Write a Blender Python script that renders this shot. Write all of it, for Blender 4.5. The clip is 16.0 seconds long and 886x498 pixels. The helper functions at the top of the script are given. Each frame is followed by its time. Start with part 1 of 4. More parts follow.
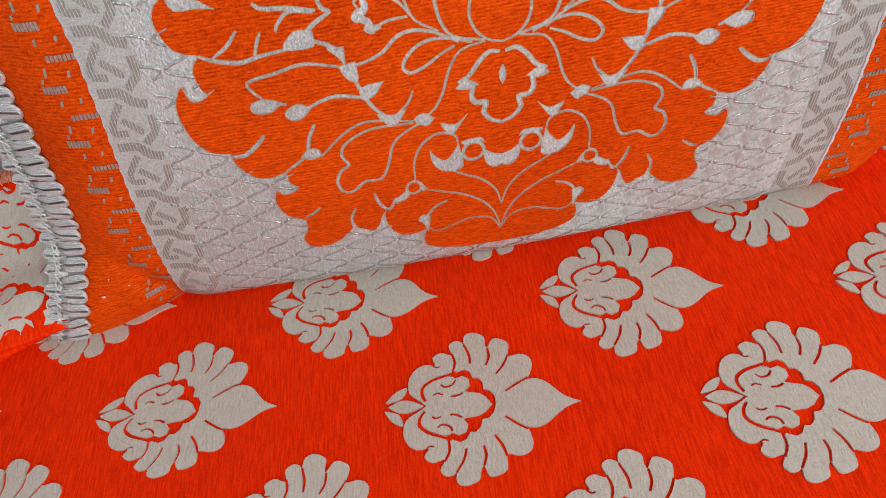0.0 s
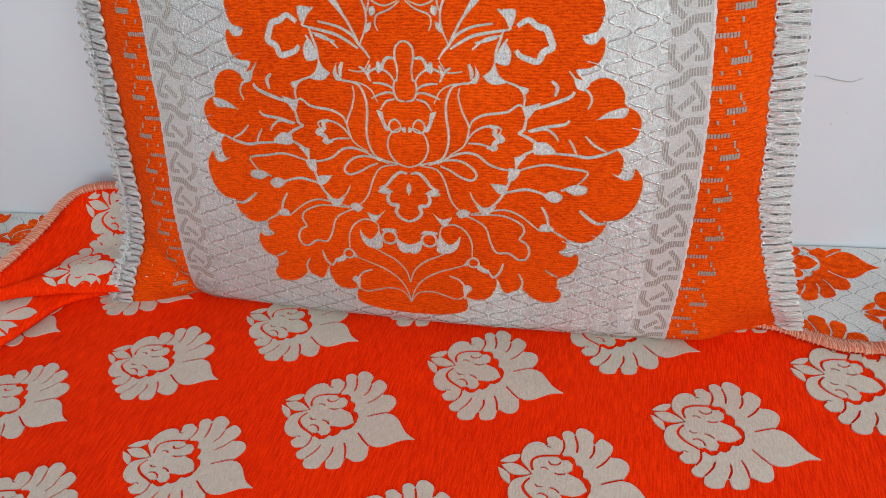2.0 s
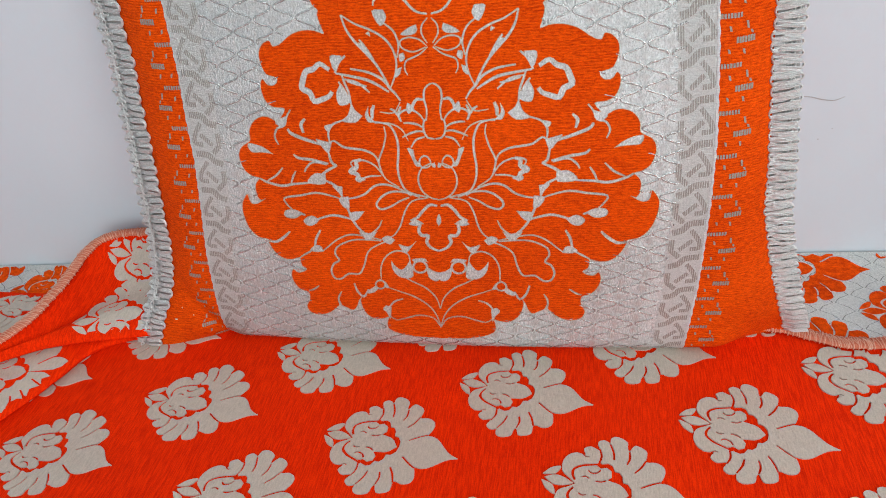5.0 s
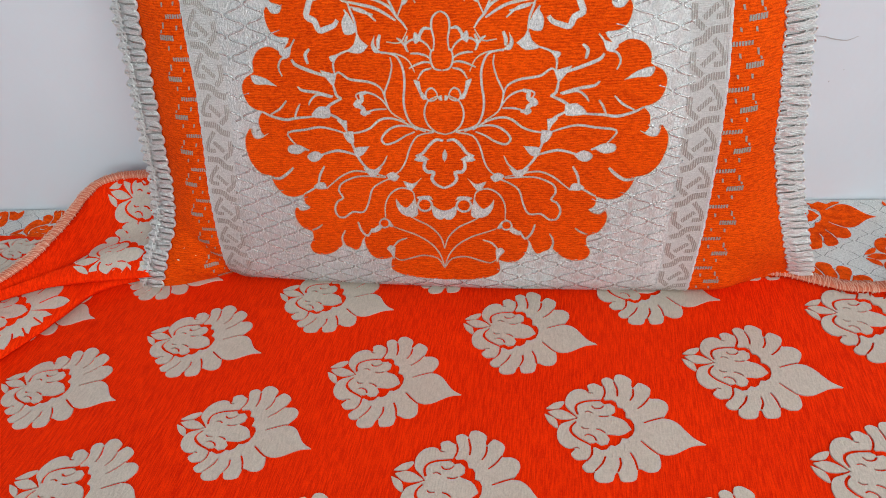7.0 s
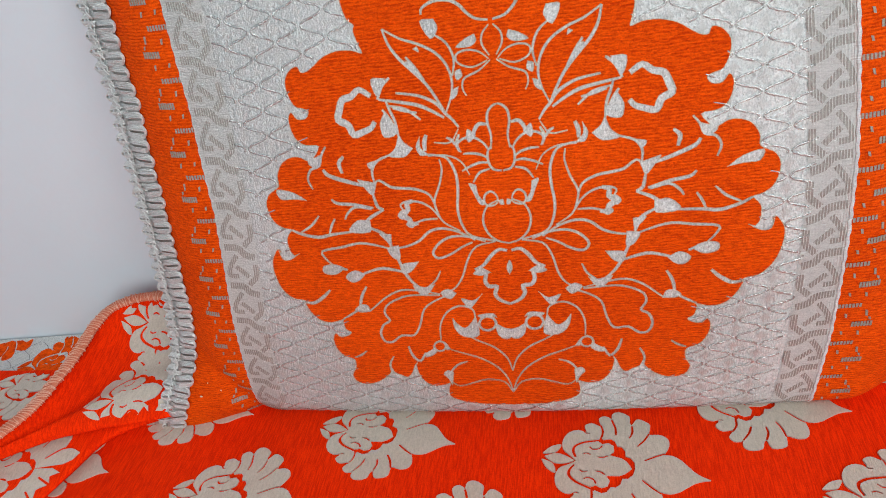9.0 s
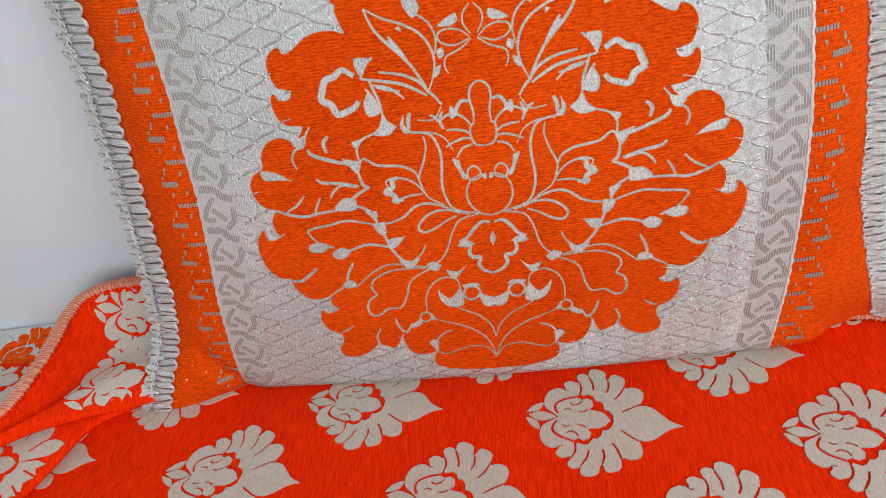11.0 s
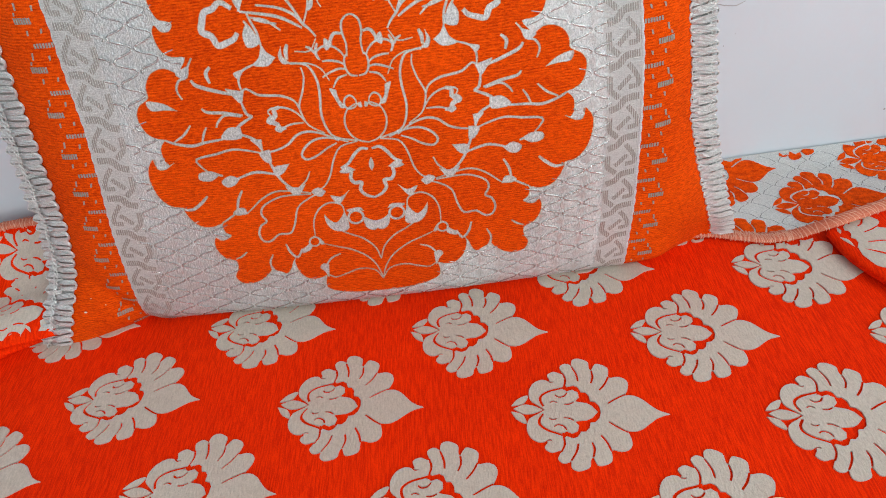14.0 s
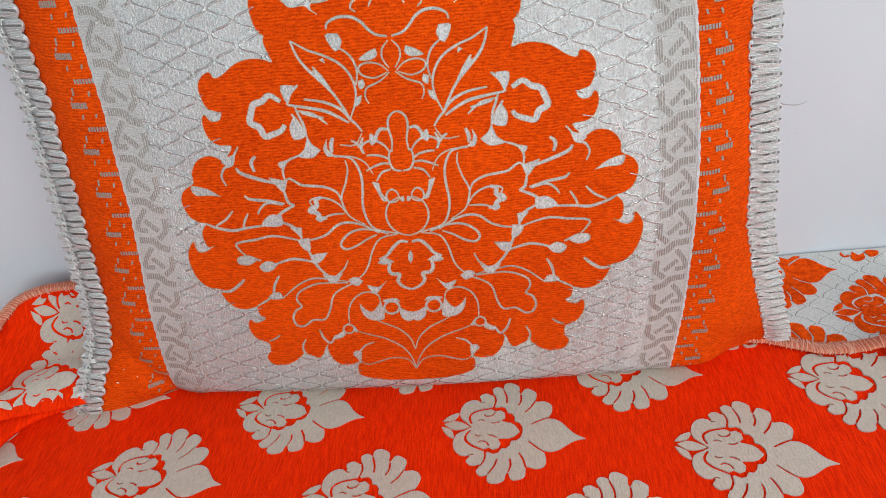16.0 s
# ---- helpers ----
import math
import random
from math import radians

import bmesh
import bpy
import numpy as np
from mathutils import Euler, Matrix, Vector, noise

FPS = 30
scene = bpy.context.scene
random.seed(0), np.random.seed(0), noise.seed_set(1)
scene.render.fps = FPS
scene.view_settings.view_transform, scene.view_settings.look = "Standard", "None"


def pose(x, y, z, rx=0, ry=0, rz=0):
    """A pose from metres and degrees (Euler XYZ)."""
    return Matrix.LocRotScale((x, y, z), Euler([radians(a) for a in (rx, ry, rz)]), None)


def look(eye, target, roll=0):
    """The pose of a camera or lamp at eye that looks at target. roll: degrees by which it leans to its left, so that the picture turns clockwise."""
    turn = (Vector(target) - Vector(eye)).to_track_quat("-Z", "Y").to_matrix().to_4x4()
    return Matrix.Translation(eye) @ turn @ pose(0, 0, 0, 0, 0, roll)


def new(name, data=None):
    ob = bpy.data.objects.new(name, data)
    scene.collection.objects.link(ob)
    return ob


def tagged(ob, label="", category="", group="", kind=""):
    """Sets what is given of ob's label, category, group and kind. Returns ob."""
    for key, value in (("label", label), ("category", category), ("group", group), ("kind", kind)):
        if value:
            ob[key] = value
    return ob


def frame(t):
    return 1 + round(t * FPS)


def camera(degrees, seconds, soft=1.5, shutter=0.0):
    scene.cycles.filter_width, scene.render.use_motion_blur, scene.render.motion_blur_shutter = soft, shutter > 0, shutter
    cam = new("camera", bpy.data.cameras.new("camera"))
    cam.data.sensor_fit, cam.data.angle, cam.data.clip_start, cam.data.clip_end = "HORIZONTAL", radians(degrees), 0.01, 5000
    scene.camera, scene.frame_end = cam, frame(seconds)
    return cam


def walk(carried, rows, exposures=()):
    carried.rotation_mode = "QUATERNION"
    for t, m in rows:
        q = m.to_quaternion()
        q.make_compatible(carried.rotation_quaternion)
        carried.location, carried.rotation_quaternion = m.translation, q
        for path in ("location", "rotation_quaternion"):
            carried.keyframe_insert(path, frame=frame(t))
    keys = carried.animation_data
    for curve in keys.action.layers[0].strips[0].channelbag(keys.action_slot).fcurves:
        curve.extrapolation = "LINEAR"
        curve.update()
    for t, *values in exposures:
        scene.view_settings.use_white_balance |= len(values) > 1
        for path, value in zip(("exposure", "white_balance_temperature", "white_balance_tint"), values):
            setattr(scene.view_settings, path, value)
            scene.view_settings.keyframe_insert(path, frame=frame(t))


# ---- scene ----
cam = camera(68.8, 16.0, soft=1.0)
PATH = [
    (0, (-0.027, -0.207, 0.721), (-0.08, 1.013, -0.863), -10.8),
    (0.5, (-0.034, -0.214, 0.721), (-0.187, 1.01, -0.854), -10.8),
    (1, (0.006, -0.25, 0.742), (-0.175, 1.069, -0.75), -12.3),
    (1.5, (0.063, -0.315, 0.784), (-0.27, 1.065, -0.625), -8.1),
    (2, (0.106, -0.288, 0.771), (-0.354, 1.166, -0.523), -6.1),
    (2.5, (0.106, -0.234, 0.781), (-0.435, 1.39, -0.253), -4.3),
    (3, (0.097, -0.217, 0.774), (-0.466, 1.374, -0.301), -5.4),
    (3.5, (0.097, -0.219, 0.787), (-0.451, 1.451, -0.168), -5.2),
    (4, (0.092, -0.243, 0.788), (-0.418, 1.377, -0.268), -6.6),
    (4.5, (0.088, -0.286, 0.792), (-0.344, 1.248, -0.417), -7.2),
    (5, (0.077, -0.311, 0.787), (-0.306, 1.216, -0.447), -7.2),
    (5.2, (0.077, -0.312, 0.785), (-0.301, 1.175, -0.498), -6.9),
    (7.3, (0.07, -0.324, 0.768), (-0.299, 1.151, -0.531), -6.6),
    (7.5, (0.065, -0.324, 0.771), (-0.277, 1.16, -0.525), -6.2),
    (8, (0.061, -0.323, 0.771), (-0.268, 1.152, -0.538), -6.3),
    (8.5, (0.06, -0.319, 0.783), (-0.37, 1.203, -0.441), -10.1),
    (9, (0.038, -0.256, 0.76), (-0.399, 1.315, -0.399), -11.6),
    (9.2, (0.032, -0.223, 0.758), (-0.367, 1.39, -0.356), -9.9),
    (11.3, (0.02, -0.274, 0.776), (-0.211, 1.239, -0.512), -10.6),
    (11.5, (0.023, -0.28, 0.778), (-0.136, 1.226, -0.528), -8.7),
    (12, (0.038, -0.305, 0.773), (-0.066, 1.185, -0.558), -7.8),
    (12.5, (0.047, -0.315, 0.77), (0.009, 1.144, -0.597), -7.0),
    (13, (0.052, -0.313, 0.779), (0.027, 1.175, -0.559), -7.4),
    (13.5, (0.048, -0.312, 0.777), (0.003, 1.179, -0.555), -7.3),
    (14, (0.048, -0.307, 0.77), (-0.021, 1.163, -0.585), -7.3),
    (14.5, (0.052, -0.298, 0.775), (-0.017, 1.197, -0.551), -6.7),
    (15, (0.055, -0.298, 0.779), (-0.04, 1.225, -0.514), -7.4),
    (15.5, (0.055, -0.295, 0.775), (-0.057, 1.229, -0.515), -7.2),
    (16, (0.051, -0.279, 0.785), (-0.135, 1.278, -0.457), -6.8),
]
walk(cam, [(t, look(eye, target, roll)) for t, eye, target, roll in PATH],
     exposures=[(0, 0.0), (2.5, -0.08), (4.0, -0.14), (4.5, -0.2), (5.2, 0.0), (16, 0.0)])

# ---- light ----
world = bpy.data.worlds.new("sky")
scene.world = world
world.use_nodes = True
wn = world.node_tree
sky = wn.nodes.new("ShaderNodeTexSky")
sky.sky_type, sky.sun_disc = "NISHITA", False
sky.sun_elevation, sky.sun_rotation = radians(40), radians(150)
wn.links.new(sky.outputs["Color"], wn.nodes["Background"].inputs["Color"])
wn.nodes["Background"].inputs["Strength"].default_value = 0.1
scene.view_settings.exposure = 0.0


def area_lamp(name, m, sx, sy, watts, colour):
    lamp = bpy.data.lights.new(name, "AREA")
    lamp.shape, lamp.size, lamp.size_y, lamp.energy, lamp.color = "RECTANGLE", sx, sy, watts, colour
    ob = new(name, lamp)
    ob.matrix_world = m
    return ob


# Main light from an unseen, assumed window behind the camera to the right.
area_lamp("assumed_window_light", look((0.7, -2.42, 1.55), (0.1, 0.0, 0.7)), 1.3, 1.2, 35, (0.86, 0.95, 0.94))
# Unseen fill added below the ceiling to brighten the bed, more on its right.
area_lamp("unseen_fill_lamp", look((1.25, -1.0, 2.0), (0.1, -0.2, 0.4)), 0.7, 0.7, 16.5, (0.87, 0.95, 0.945))


# ---- materials ----
def material(name, colour, rough, metal=0.0, build=None):
    mat = bpy.data.materials.new(name)
    mat.use_nodes = True
    nt = mat.node_tree
    b = nt.nodes["Principled BSDF"]
    b.inputs["Base Color"].default_value = (*colour, 1)
    b.inputs["Roughness"].default_value = rough
    b.inputs["Metallic"].default_value = metal
    if build:
        build(nt, b)
    return mat


def node(nt, kind, **values):
    n = nt.nodes.new(kind)
    for key, value in values.items():
        n.inputs[key].default_value = value
    return n


def coords(nt, scale):
    tc = nt.nodes.new("ShaderNodeTexCoord")
    mp = nt.nodes.new("ShaderNodeMapping")
    mp.inputs["Scale"].default_value = scale
    nt.links.new(tc.outputs["Object"], mp.inputs["Vector"])
    return mp.outputs["Vector"]


def two_tone(nt, b, fac, low, high, lo=0.35, hi=0.65):
    ramp = nt.nodes.new("ShaderNodeValToRGB")
    e = ramp.color_ramp.elements
    e[0].position, e[1].position = lo, hi
    e[0].color, e[1].color = (*low, 1), (*high, 1)
    nt.links.new(fac, ramp.inputs["Fac"])
    return ramp.outputs["Color"]


def mixed(nt, a, b, fac):
    m = nt.nodes.new("ShaderNodeMix")
    m.data_type = "RGBA"
    m.inputs["Factor"].default_value = fac
    nt.links.new(a, m.inputs["A"])
    nt.links.new(b, m.inputs["B"])
    return m.outputs["Result"]


def bump(nt, b, height, strength, distance, before=None):
    bp = node(nt, "ShaderNodeBump", Strength=strength, Distance=distance)
    nt.links.new(height, bp.inputs["Height"])
    if before:
        nt.links.new(before, bp.inputs["Normal"])
    nt.links.new(bp.outputs["Normal"], b.inputs["Normal"])
    return bp.outputs["Normal"]


def chenille(low, high, grain, rows=0.0):
    """Short soft pile with streaks along one way and a broad worn mottling."""
    def build(nt, b):
        streak = node(nt, "ShaderNodeTexNoise", Scale=1.0, Detail=4.0, Roughness=0.65)
        nt.links.new(coords(nt, grain), streak.inputs["Vector"])
        broad = node(nt, "ShaderNodeTexNoise", Scale=14.0, Detail=3.0)
        nt.links.new(coords(nt, (1, 1, 1)), broad.inputs["Vector"])
        c1 = two_tone(nt, b, streak.outputs["Fac"], low, high, 0.41, 0.59)
        if rows:
            wave = node(nt, "ShaderNodeTexWave", Scale=0.314 / rows, Distortion=4.0, Detail=3.0)
            wave.inputs["Detail Scale"].default_value = 0.6
            wave.bands_direction = "Z"
            nt.links.new(coords(nt, (1, 1, 1)), wave.inputs["Vector"])
            c1 = mixed(nt, c1, two_tone(nt, b, wave.outputs["Fac"], low, high, 0.1, 0.6), 0.24)
        c2 = two_tone(nt, b, broad.outputs["Fac"], low, high, 0.3, 0.7)
        fuzz = node(nt, "ShaderNodeTexNoise", Scale=1500.0, Detail=2.0)
        nt.links.new(coords(nt, (1, 1, 1)), fuzz.inputs["Vector"])
        c3 = two_tone(nt, b, fuzz.outputs["Fac"], low, high, 0.36, 0.58)
        nt.links.new(mixed(nt, mixed(nt, c1, c2, 0.26), c3, 0.27), b.inputs["Base Color"])
        n = bump(nt, b, streak.outputs["Fac"], 0.5, 0.0012)
        if rows:
            n = bump(nt, b, wave.outputs["Fac"], 0.5, 0.0005, n)
        bump(nt, b, fuzz.outputs["Fac"], 0.35, 0.0006, n)
        b.inputs["Sheen Weight"].default_value = 0.005
        b.inputs["Sheen Tint"].default_value = (1.0, 0.45, 0.2, 1)
        b.inputs["Sheen Roughness"].default_value = 0.5
        b.inputs["Specular IOR Level"].default_value = 0.06
    return build


def satin(low, high, threads, aniso):
    """Metallised weft: fine ribs and a highlight drawn out across them."""
    def build(nt, b):
        rib = node(nt, "ShaderNodeTexNoise", Scale=1.0, Detail=3.0, Roughness=0.7)
        nt.links.new(coords(nt, threads), rib.inputs["Vector"])
        broad = node(nt, "ShaderNodeTexNoise", Scale=18.0, Detail=3.0)
        nt.links.new(coords(nt, (1, 1, 1)), broad.inputs["Vector"])
        c1 = two_tone(nt, b, rib.outputs["Fac"], low, high, 0.3, 0.7)
        c2 = two_tone(nt, b, broad.outputs["Fac"], low, high, 0.25, 0.75)
        speck = node(nt, "ShaderNodeTexNoise", Scale=1300.0, Detail=2.0)
        nt.links.new(coords(nt, (1, 1, 1)), speck.inputs["Vector"])
        c3 = two_tone(nt, b, speck.outputs["Fac"], low, high, 0.38, 0.6)
        nt.links.new(mixed(nt, mixed(nt, c1, c2, 0.3), c3, 0.25), b.inputs["Base Color"])
        n = bump(nt, b, rib.outputs["Fac"], 0.7, 0.0012)
        bump(nt, b, speck.outputs["Fac"], 0.45, 0.0006, n)
        if aniso:
            tg = node(nt, "ShaderNodeCombineXYZ", X=0.0, Y=0.0, Z=1.0)
            nt.links.new(tg.outputs["Vector"], b.inputs["Tangent"])
            b.inputs["Anisotropic"].default_value = aniso
    return build


CUSHION_ORANGE = material("cushion_chenille", (0.8, 0.07, 0.004), 0.85, 0, chenille((0.42, 0.017, 0.0003), (1.0, 0.106, 0.002), (300, 300, 1300), 0.0015))
SPREAD_ORANGE = material("spread_chenille", (0.85, 0.04, 0.001), 0.85, 0, chenille((0.62, 0.009, 0.0001), (1.0, 0.037, 0.0002), (1300, 90, 300)))
SILVER = material("silver_satin", (0.7, 0.7, 0.7), 0.42, 0.5, satin((0.3, 0.3, 0.292), (0.92, 0.915, 0.895), (850, 850, 500), 0.85))
COVER_SILVER = material("cover_silver_satin", (0.7, 0.7, 0.7), 0.36, 0.4, satin((0.4, 0.39, 0.37), (0.9, 0.885, 0.85), (850, 850, 500), 0.0))
SILVER_THREAD = material("silver_thread", (0.6, 0.6, 0.59), 0.27, 0.7, satin((0.33, 0.325, 0.31), (0.74, 0.73, 0.7), (700, 700, 700), 0.0))
STAR_WEFT = material("grey_star_weft", (0.5, 0.49, 0.47), 0.42, 0.5, satin((0.44, 0.43, 0.41), (0.76, 0.745, 0.72), (1500, 1500, 300), 0.0))
GOLD_THREAD = material("pale_gold_thread", (0.7, 0.6, 0.45), 0.32, 0.6, satin((0.34, 0.24, 0.13), (0.85, 0.72, 0.52), (1100, 1100, 1100), 0.0))
SILVER_WHITE = material("bright_silver_weft", (0.8, 0.8, 0.8), 0.38, 0.45, satin((0.52, 0.51, 0.49), (0.86, 0.85, 0.82), (330, 330, 1900), 0.85))
TAUPE = material("taupe_weft", (0.42, 0.39, 0.36), 0.38, 0.5, satin((0.25, 0.222, 0.195), (0.54, 0.5, 0.45), (1900, 1900, 80), 0.0))
KEY_WEFT = material("key_mark_weft", (0.4, 0.34, 0.28), 0.5, 0.3, satin((0.24, 0.19, 0.14), (0.54, 0.46, 0.38), (1900, 1900, 300), 0.0))
SPREAD_SILVER = material("spread_silver_satin", (0.6, 0.57, 0.54), 0.5, 0.1, satin((0.46, 0.375, 0.305), (0.69, 0.58, 0.49), (900, 260, 260), 0.0))
CORD = material("silver_cord", (0.72, 0.71, 0.69), 0.28, 0.55, satin((0.58, 0.57, 0.55), (0.98, 0.965, 0.94), (1500, 1500, 1500), 0.0))
# Braid backing, darker than the cords: the shade between loops is in its colour.
SHADED_CORE = material("shaded_braid_core", (0.5, 0.48, 0.46), 0.7, 0.2, satin((0.42, 0.41, 0.395), (0.66, 0.645, 0.62), (1500, 1500, 1500), 0.0))
HEM_BAND = material("hem_band", (0.8, 0.3, 0.18), 0.85, 0, satin((0.6, 0.07, 0.02), (0.86, 0.33, 0.2), (900, 900, 900), 0.0))
STITCH = material("overlock_thread", (0.85, 0.45, 0.33), 0.8, 0, satin((0.8, 0.22, 0.1), (0.92, 0.66, 0.52), (700, 700, 700), 0.0))


def plaster(nt, b):
    a = node(nt, "ShaderNodeTexNoise", Scale=3.0, Detail=6.0)
    nt.links.new(coords(nt, (1, 1, 1)), a.inputs["Vector"])
    nt.links.new(two_tone(nt, b, a.outputs["Fac"], (0.61, 0.65, 0.695), (0.69, 0.73, 0.775), 0.3, 0.7), b.inputs["Base Color"])
    f = node(nt, "ShaderNodeTexNoise", Scale=90.0, Detail=5.0)
    nt.links.new(coords(nt, (1, 1, 1)), f.inputs["Vector"])
    bump(nt, b, f.outputs["Fac"], 0.12, 0.002)


WALL_PAINT = material("white_wall_paint", (0.8, 0.81, 0.83), 0.6, 0, plaster)
CRACK = material("crack_shadow", (0.4, 0.39, 0.38), 0.9)
FLOOR_MAT = material("floor_tile", (0.45, 0.42, 0.38), 0.5, 0, plaster)
SPECK = material("cream_lint", (0.85, 0.75, 0.6), 0.9)


# ---- mesh helpers ----
def link(name, verts, faces, mats, parent=None, label="", smooth=True, indices=None):
    me = bpy.data.meshes.new(name)
    me.from_pydata([tuple(v) for v in verts], [], faces)
    for m in (mats if isinstance(mats, list) else [mats]):
        me.materials.append(m)
    if smooth:
        me.polygons.foreach_set("use_smooth", [True] * len(me.polygons))
    if indices:
        me.polygons.foreach_set("material_index", indices)
    me.update()
    ob = new(name, me)
    if parent:
        ob.parent = parent
    if label:
        ob["label"] = label
    return ob


def spline(points, n):
    """A smooth curve through the points, n steps for each stretch."""
    p = [np.array(q, float) for q in points]
    out = []
    for i in range(len(p) - 1):
        a, b = p[i], p[i + 1]
        m0 = (b - p[i - 1]) / 2 if i else b - a
        m1 = (p[i + 2] - a) / 2 if i + 2 < len(p) else b - a
        for k in range(n):
            t = k / n
            out.append((2 * t**3 - 3 * t**2 + 1) * a + (t**3 - 2 * t**2 + t) * m0 + (3 * t**2 - 2 * t**3) * b + (t**3 - t**2) * m1)
    out.append(p[-1])
    return out


def ribbon(points, width, n=3, taper=0.45):
    """Quads that together draw a line of that width, finer towards its ends."""
    c = spline(points, n)
    quads, last = [], None
    for i, q in enumerate(c):
        d = c[min(i + 1, len(c) - 1)] - c[max(i - 1, 0)]
        d = d / (np.linalg.norm(d) + 1e-9)
        s = np.array((-d[1], d[0])) * width / 2 * (taper + (1 - taper) * math.sin(math.pi * min(1.0, 0.12 + 0.76 * i / (len(c) - 1))))
        pair = (q + s, q - s)
        if last:
            quads.append([last[0], last[1], pair[1], pair[0]])
        last = pair
    return quads


def mirrored(poly):
    return [(-x, y) for x, y in reversed([tuple(p) for p in poly])]


def cutout(keep, cut, step, islands=()):
    """Triangles of the union of the keep polygons less the cut ones, with a grid of inner points; also the edges of its outline."""
    from mathutils.geometry import delaunay_2d_cdt
    pts, faces = [], []
    for poly in [*keep, *cut, *islands]:
        faces.append(list(range(len(pts), len(pts) + len(poly))))
        pts += [Vector((float(p[0]), float(p[1]))) for p in poly]
    allp = np.array([tuple(p) for p in pts])
    (x0, y0), (x1, y1) = allp.min(0), allp.max(0)
    for i, gx in enumerate(np.arange(x0, x1, step)):
        for gy in np.arange(y0, y1, step):
            pts.append(Vector((gx + 0.11 * step, gy + (0.5 * step if i % 2 else 0.07 * step))))
    v, _, f, _, _, _ = delaunay_2d_cdt(pts, [], faces, 0, 1e-4)
    flat = np.array([tuple(p) for p in v])
    tri = np.array([t for t in f if len(t) == 3])
    mid = flat[tri].mean(1)

    def covered(polys):
        hit = np.zeros(len(mid), bool)
        for poly in polys:
            p = np.array([tuple(q) for q in poly], float)
            lo, hi = p.min(0), p.max(0)
            k = np.nonzero((mid[:, 0] >= lo[0]) & (mid[:, 0] <= hi[0]) & (mid[:, 1] >= lo[1]) & (mid[:, 1] <= hi[1]) & ~hit)[0]
            if len(k):
                m, odd = mid[k], np.zeros(len(k), bool)
                for a, b in zip(p, np.roll(p, -1, 0)):
                    if a[1] != b[1]:
                        odd ^= ((a[1] > m[:, 1]) != (b[1] > m[:, 1])) & (m[:, 0] < (b[0] - a[0]) * (m[:, 1] - a[1]) / (b[1] - a[1]) + a[0])
                hit[k] = odd
        return hit

    tris = [tuple(int(i) for i in t) for t in tri[covered(keep) & ~covered(cut) | covered(islands)]]
    edges = {}
    for t in tris:
        for a, b in zip(t, (*t[1:], t[0])):
            if (b, a) in edges:
                del edges[(b, a)]
            else:
                edges[(a, b)] = True
    return [tuple(p) for p in v], tris, list(edges)


def lay(name, shape, surface, lift, mats, parent, label="", test=None, sink=0.0004):
    """A cut-out laid on a surface, lift above it, with side walls down to it. surface(u, v, h) gives the place."""
    v, tris, edges = shape
    if test:
        fits = {i: test(*v[i]) for i in {i for t in tris for i in t}}
        tris = [t for t in tris if all(fits[i] for i in t)]
        if not tris:
            return None
        edges = {}
        for t in tris:
            for a, b in zip(t, (*t[1:], t[0])):
                if (b, a) in edges:
                    del edges[(b, a)]
                else:
                    edges[(a, b)] = True
    used = sorted({i for t in tris for i in t})
    at = {i: k for k, i in enumerate(used)}
    rim = sorted({i for e in edges for i in e})
    top = {i: len(used) + k for k, i in enumerate(rim)}
    low = {i: len(used) + len(rim) + k for k, i in enumerate(rim)}
    verts = [surface(*v[i], lift) for i in used] + [surface(*v[i], lift) for i in rim] + [surface(*v[i], -sink) for i in rim]
    faces = [tuple(at[i] for i in t) for t in tris] + [(top[b], top[a], low[a], low[b]) for a, b in edges]
    return link(name, verts, faces, mats, parent, label)


def tube(path, radius, sides=6, squash=1.0):
    """Vertices and faces of a round cord along a path."""
    verts, faces = [], []
    n = len(path)
    for i, p in enumerate(path):
        d = Vector(path[min(i + 1, n - 1)]) - Vector(path[max(i - 1, 0)])
        d.normalize()
        up = Vector((0, 0, 1)) if abs(d.z) < 0.9 else Vector((1, 0, 0))
        a = d.cross(up).normalized()
        b = a.cross(d)
        for k in range(sides):
            t = 2 * math.pi * k / sides
            verts.append(Vector(p) + a * math.cos(t) * radius + b * math.sin(t) * radius * squash)
    for i in range(n - 1):
        for k in range(sides):
            q = (k + 1) % sides
            faces.append((i * sides + k, i * sides + q, (i + 1) * sides + q, (i + 1) * sides + k))
    faces += [tuple(range(sides))[::-1], tuple((n - 1) * sides + k for k in range(sides))]
    return verts, faces


def box(x0, x1, y0, y1, z0, z1):
    v = [(x, y, z) for z in (z0, z1) for y in (y0, y1) for x in (x0, x1)]
    return v, [(0, 2, 3, 1), (4, 5, 7, 6), (0, 1, 5, 4), (2, 6, 7, 3), (0, 4, 6, 2), (1, 3, 7, 5)]


def smooth01(a, b, x):
    t = min(1.0, max(0.0, (x - a) / (b - a)))
    return t * t * (3 - 2 * t)


# ---- the room ----
SEAT = 0.45


def wall_y(x):
    return 0.0965 + 0.07 * x


def wall_slab(name, corners, z0, z1, label):
    n = len(corners)
    v = [(x, y, z0) for x, y in corners] + [(x, y, z1) for x, y in corners]
    f = [tuple(range(n))[::-1], tuple(range(n, 2 * n))] + [(i, (i + 1) % n, n + (i + 1) % n, n + i) for i in range(n)]
    ob = link(name, v, f, WALL_PAINT, smooth=False)
    return tagged(ob, label, "wall", kind="structure")


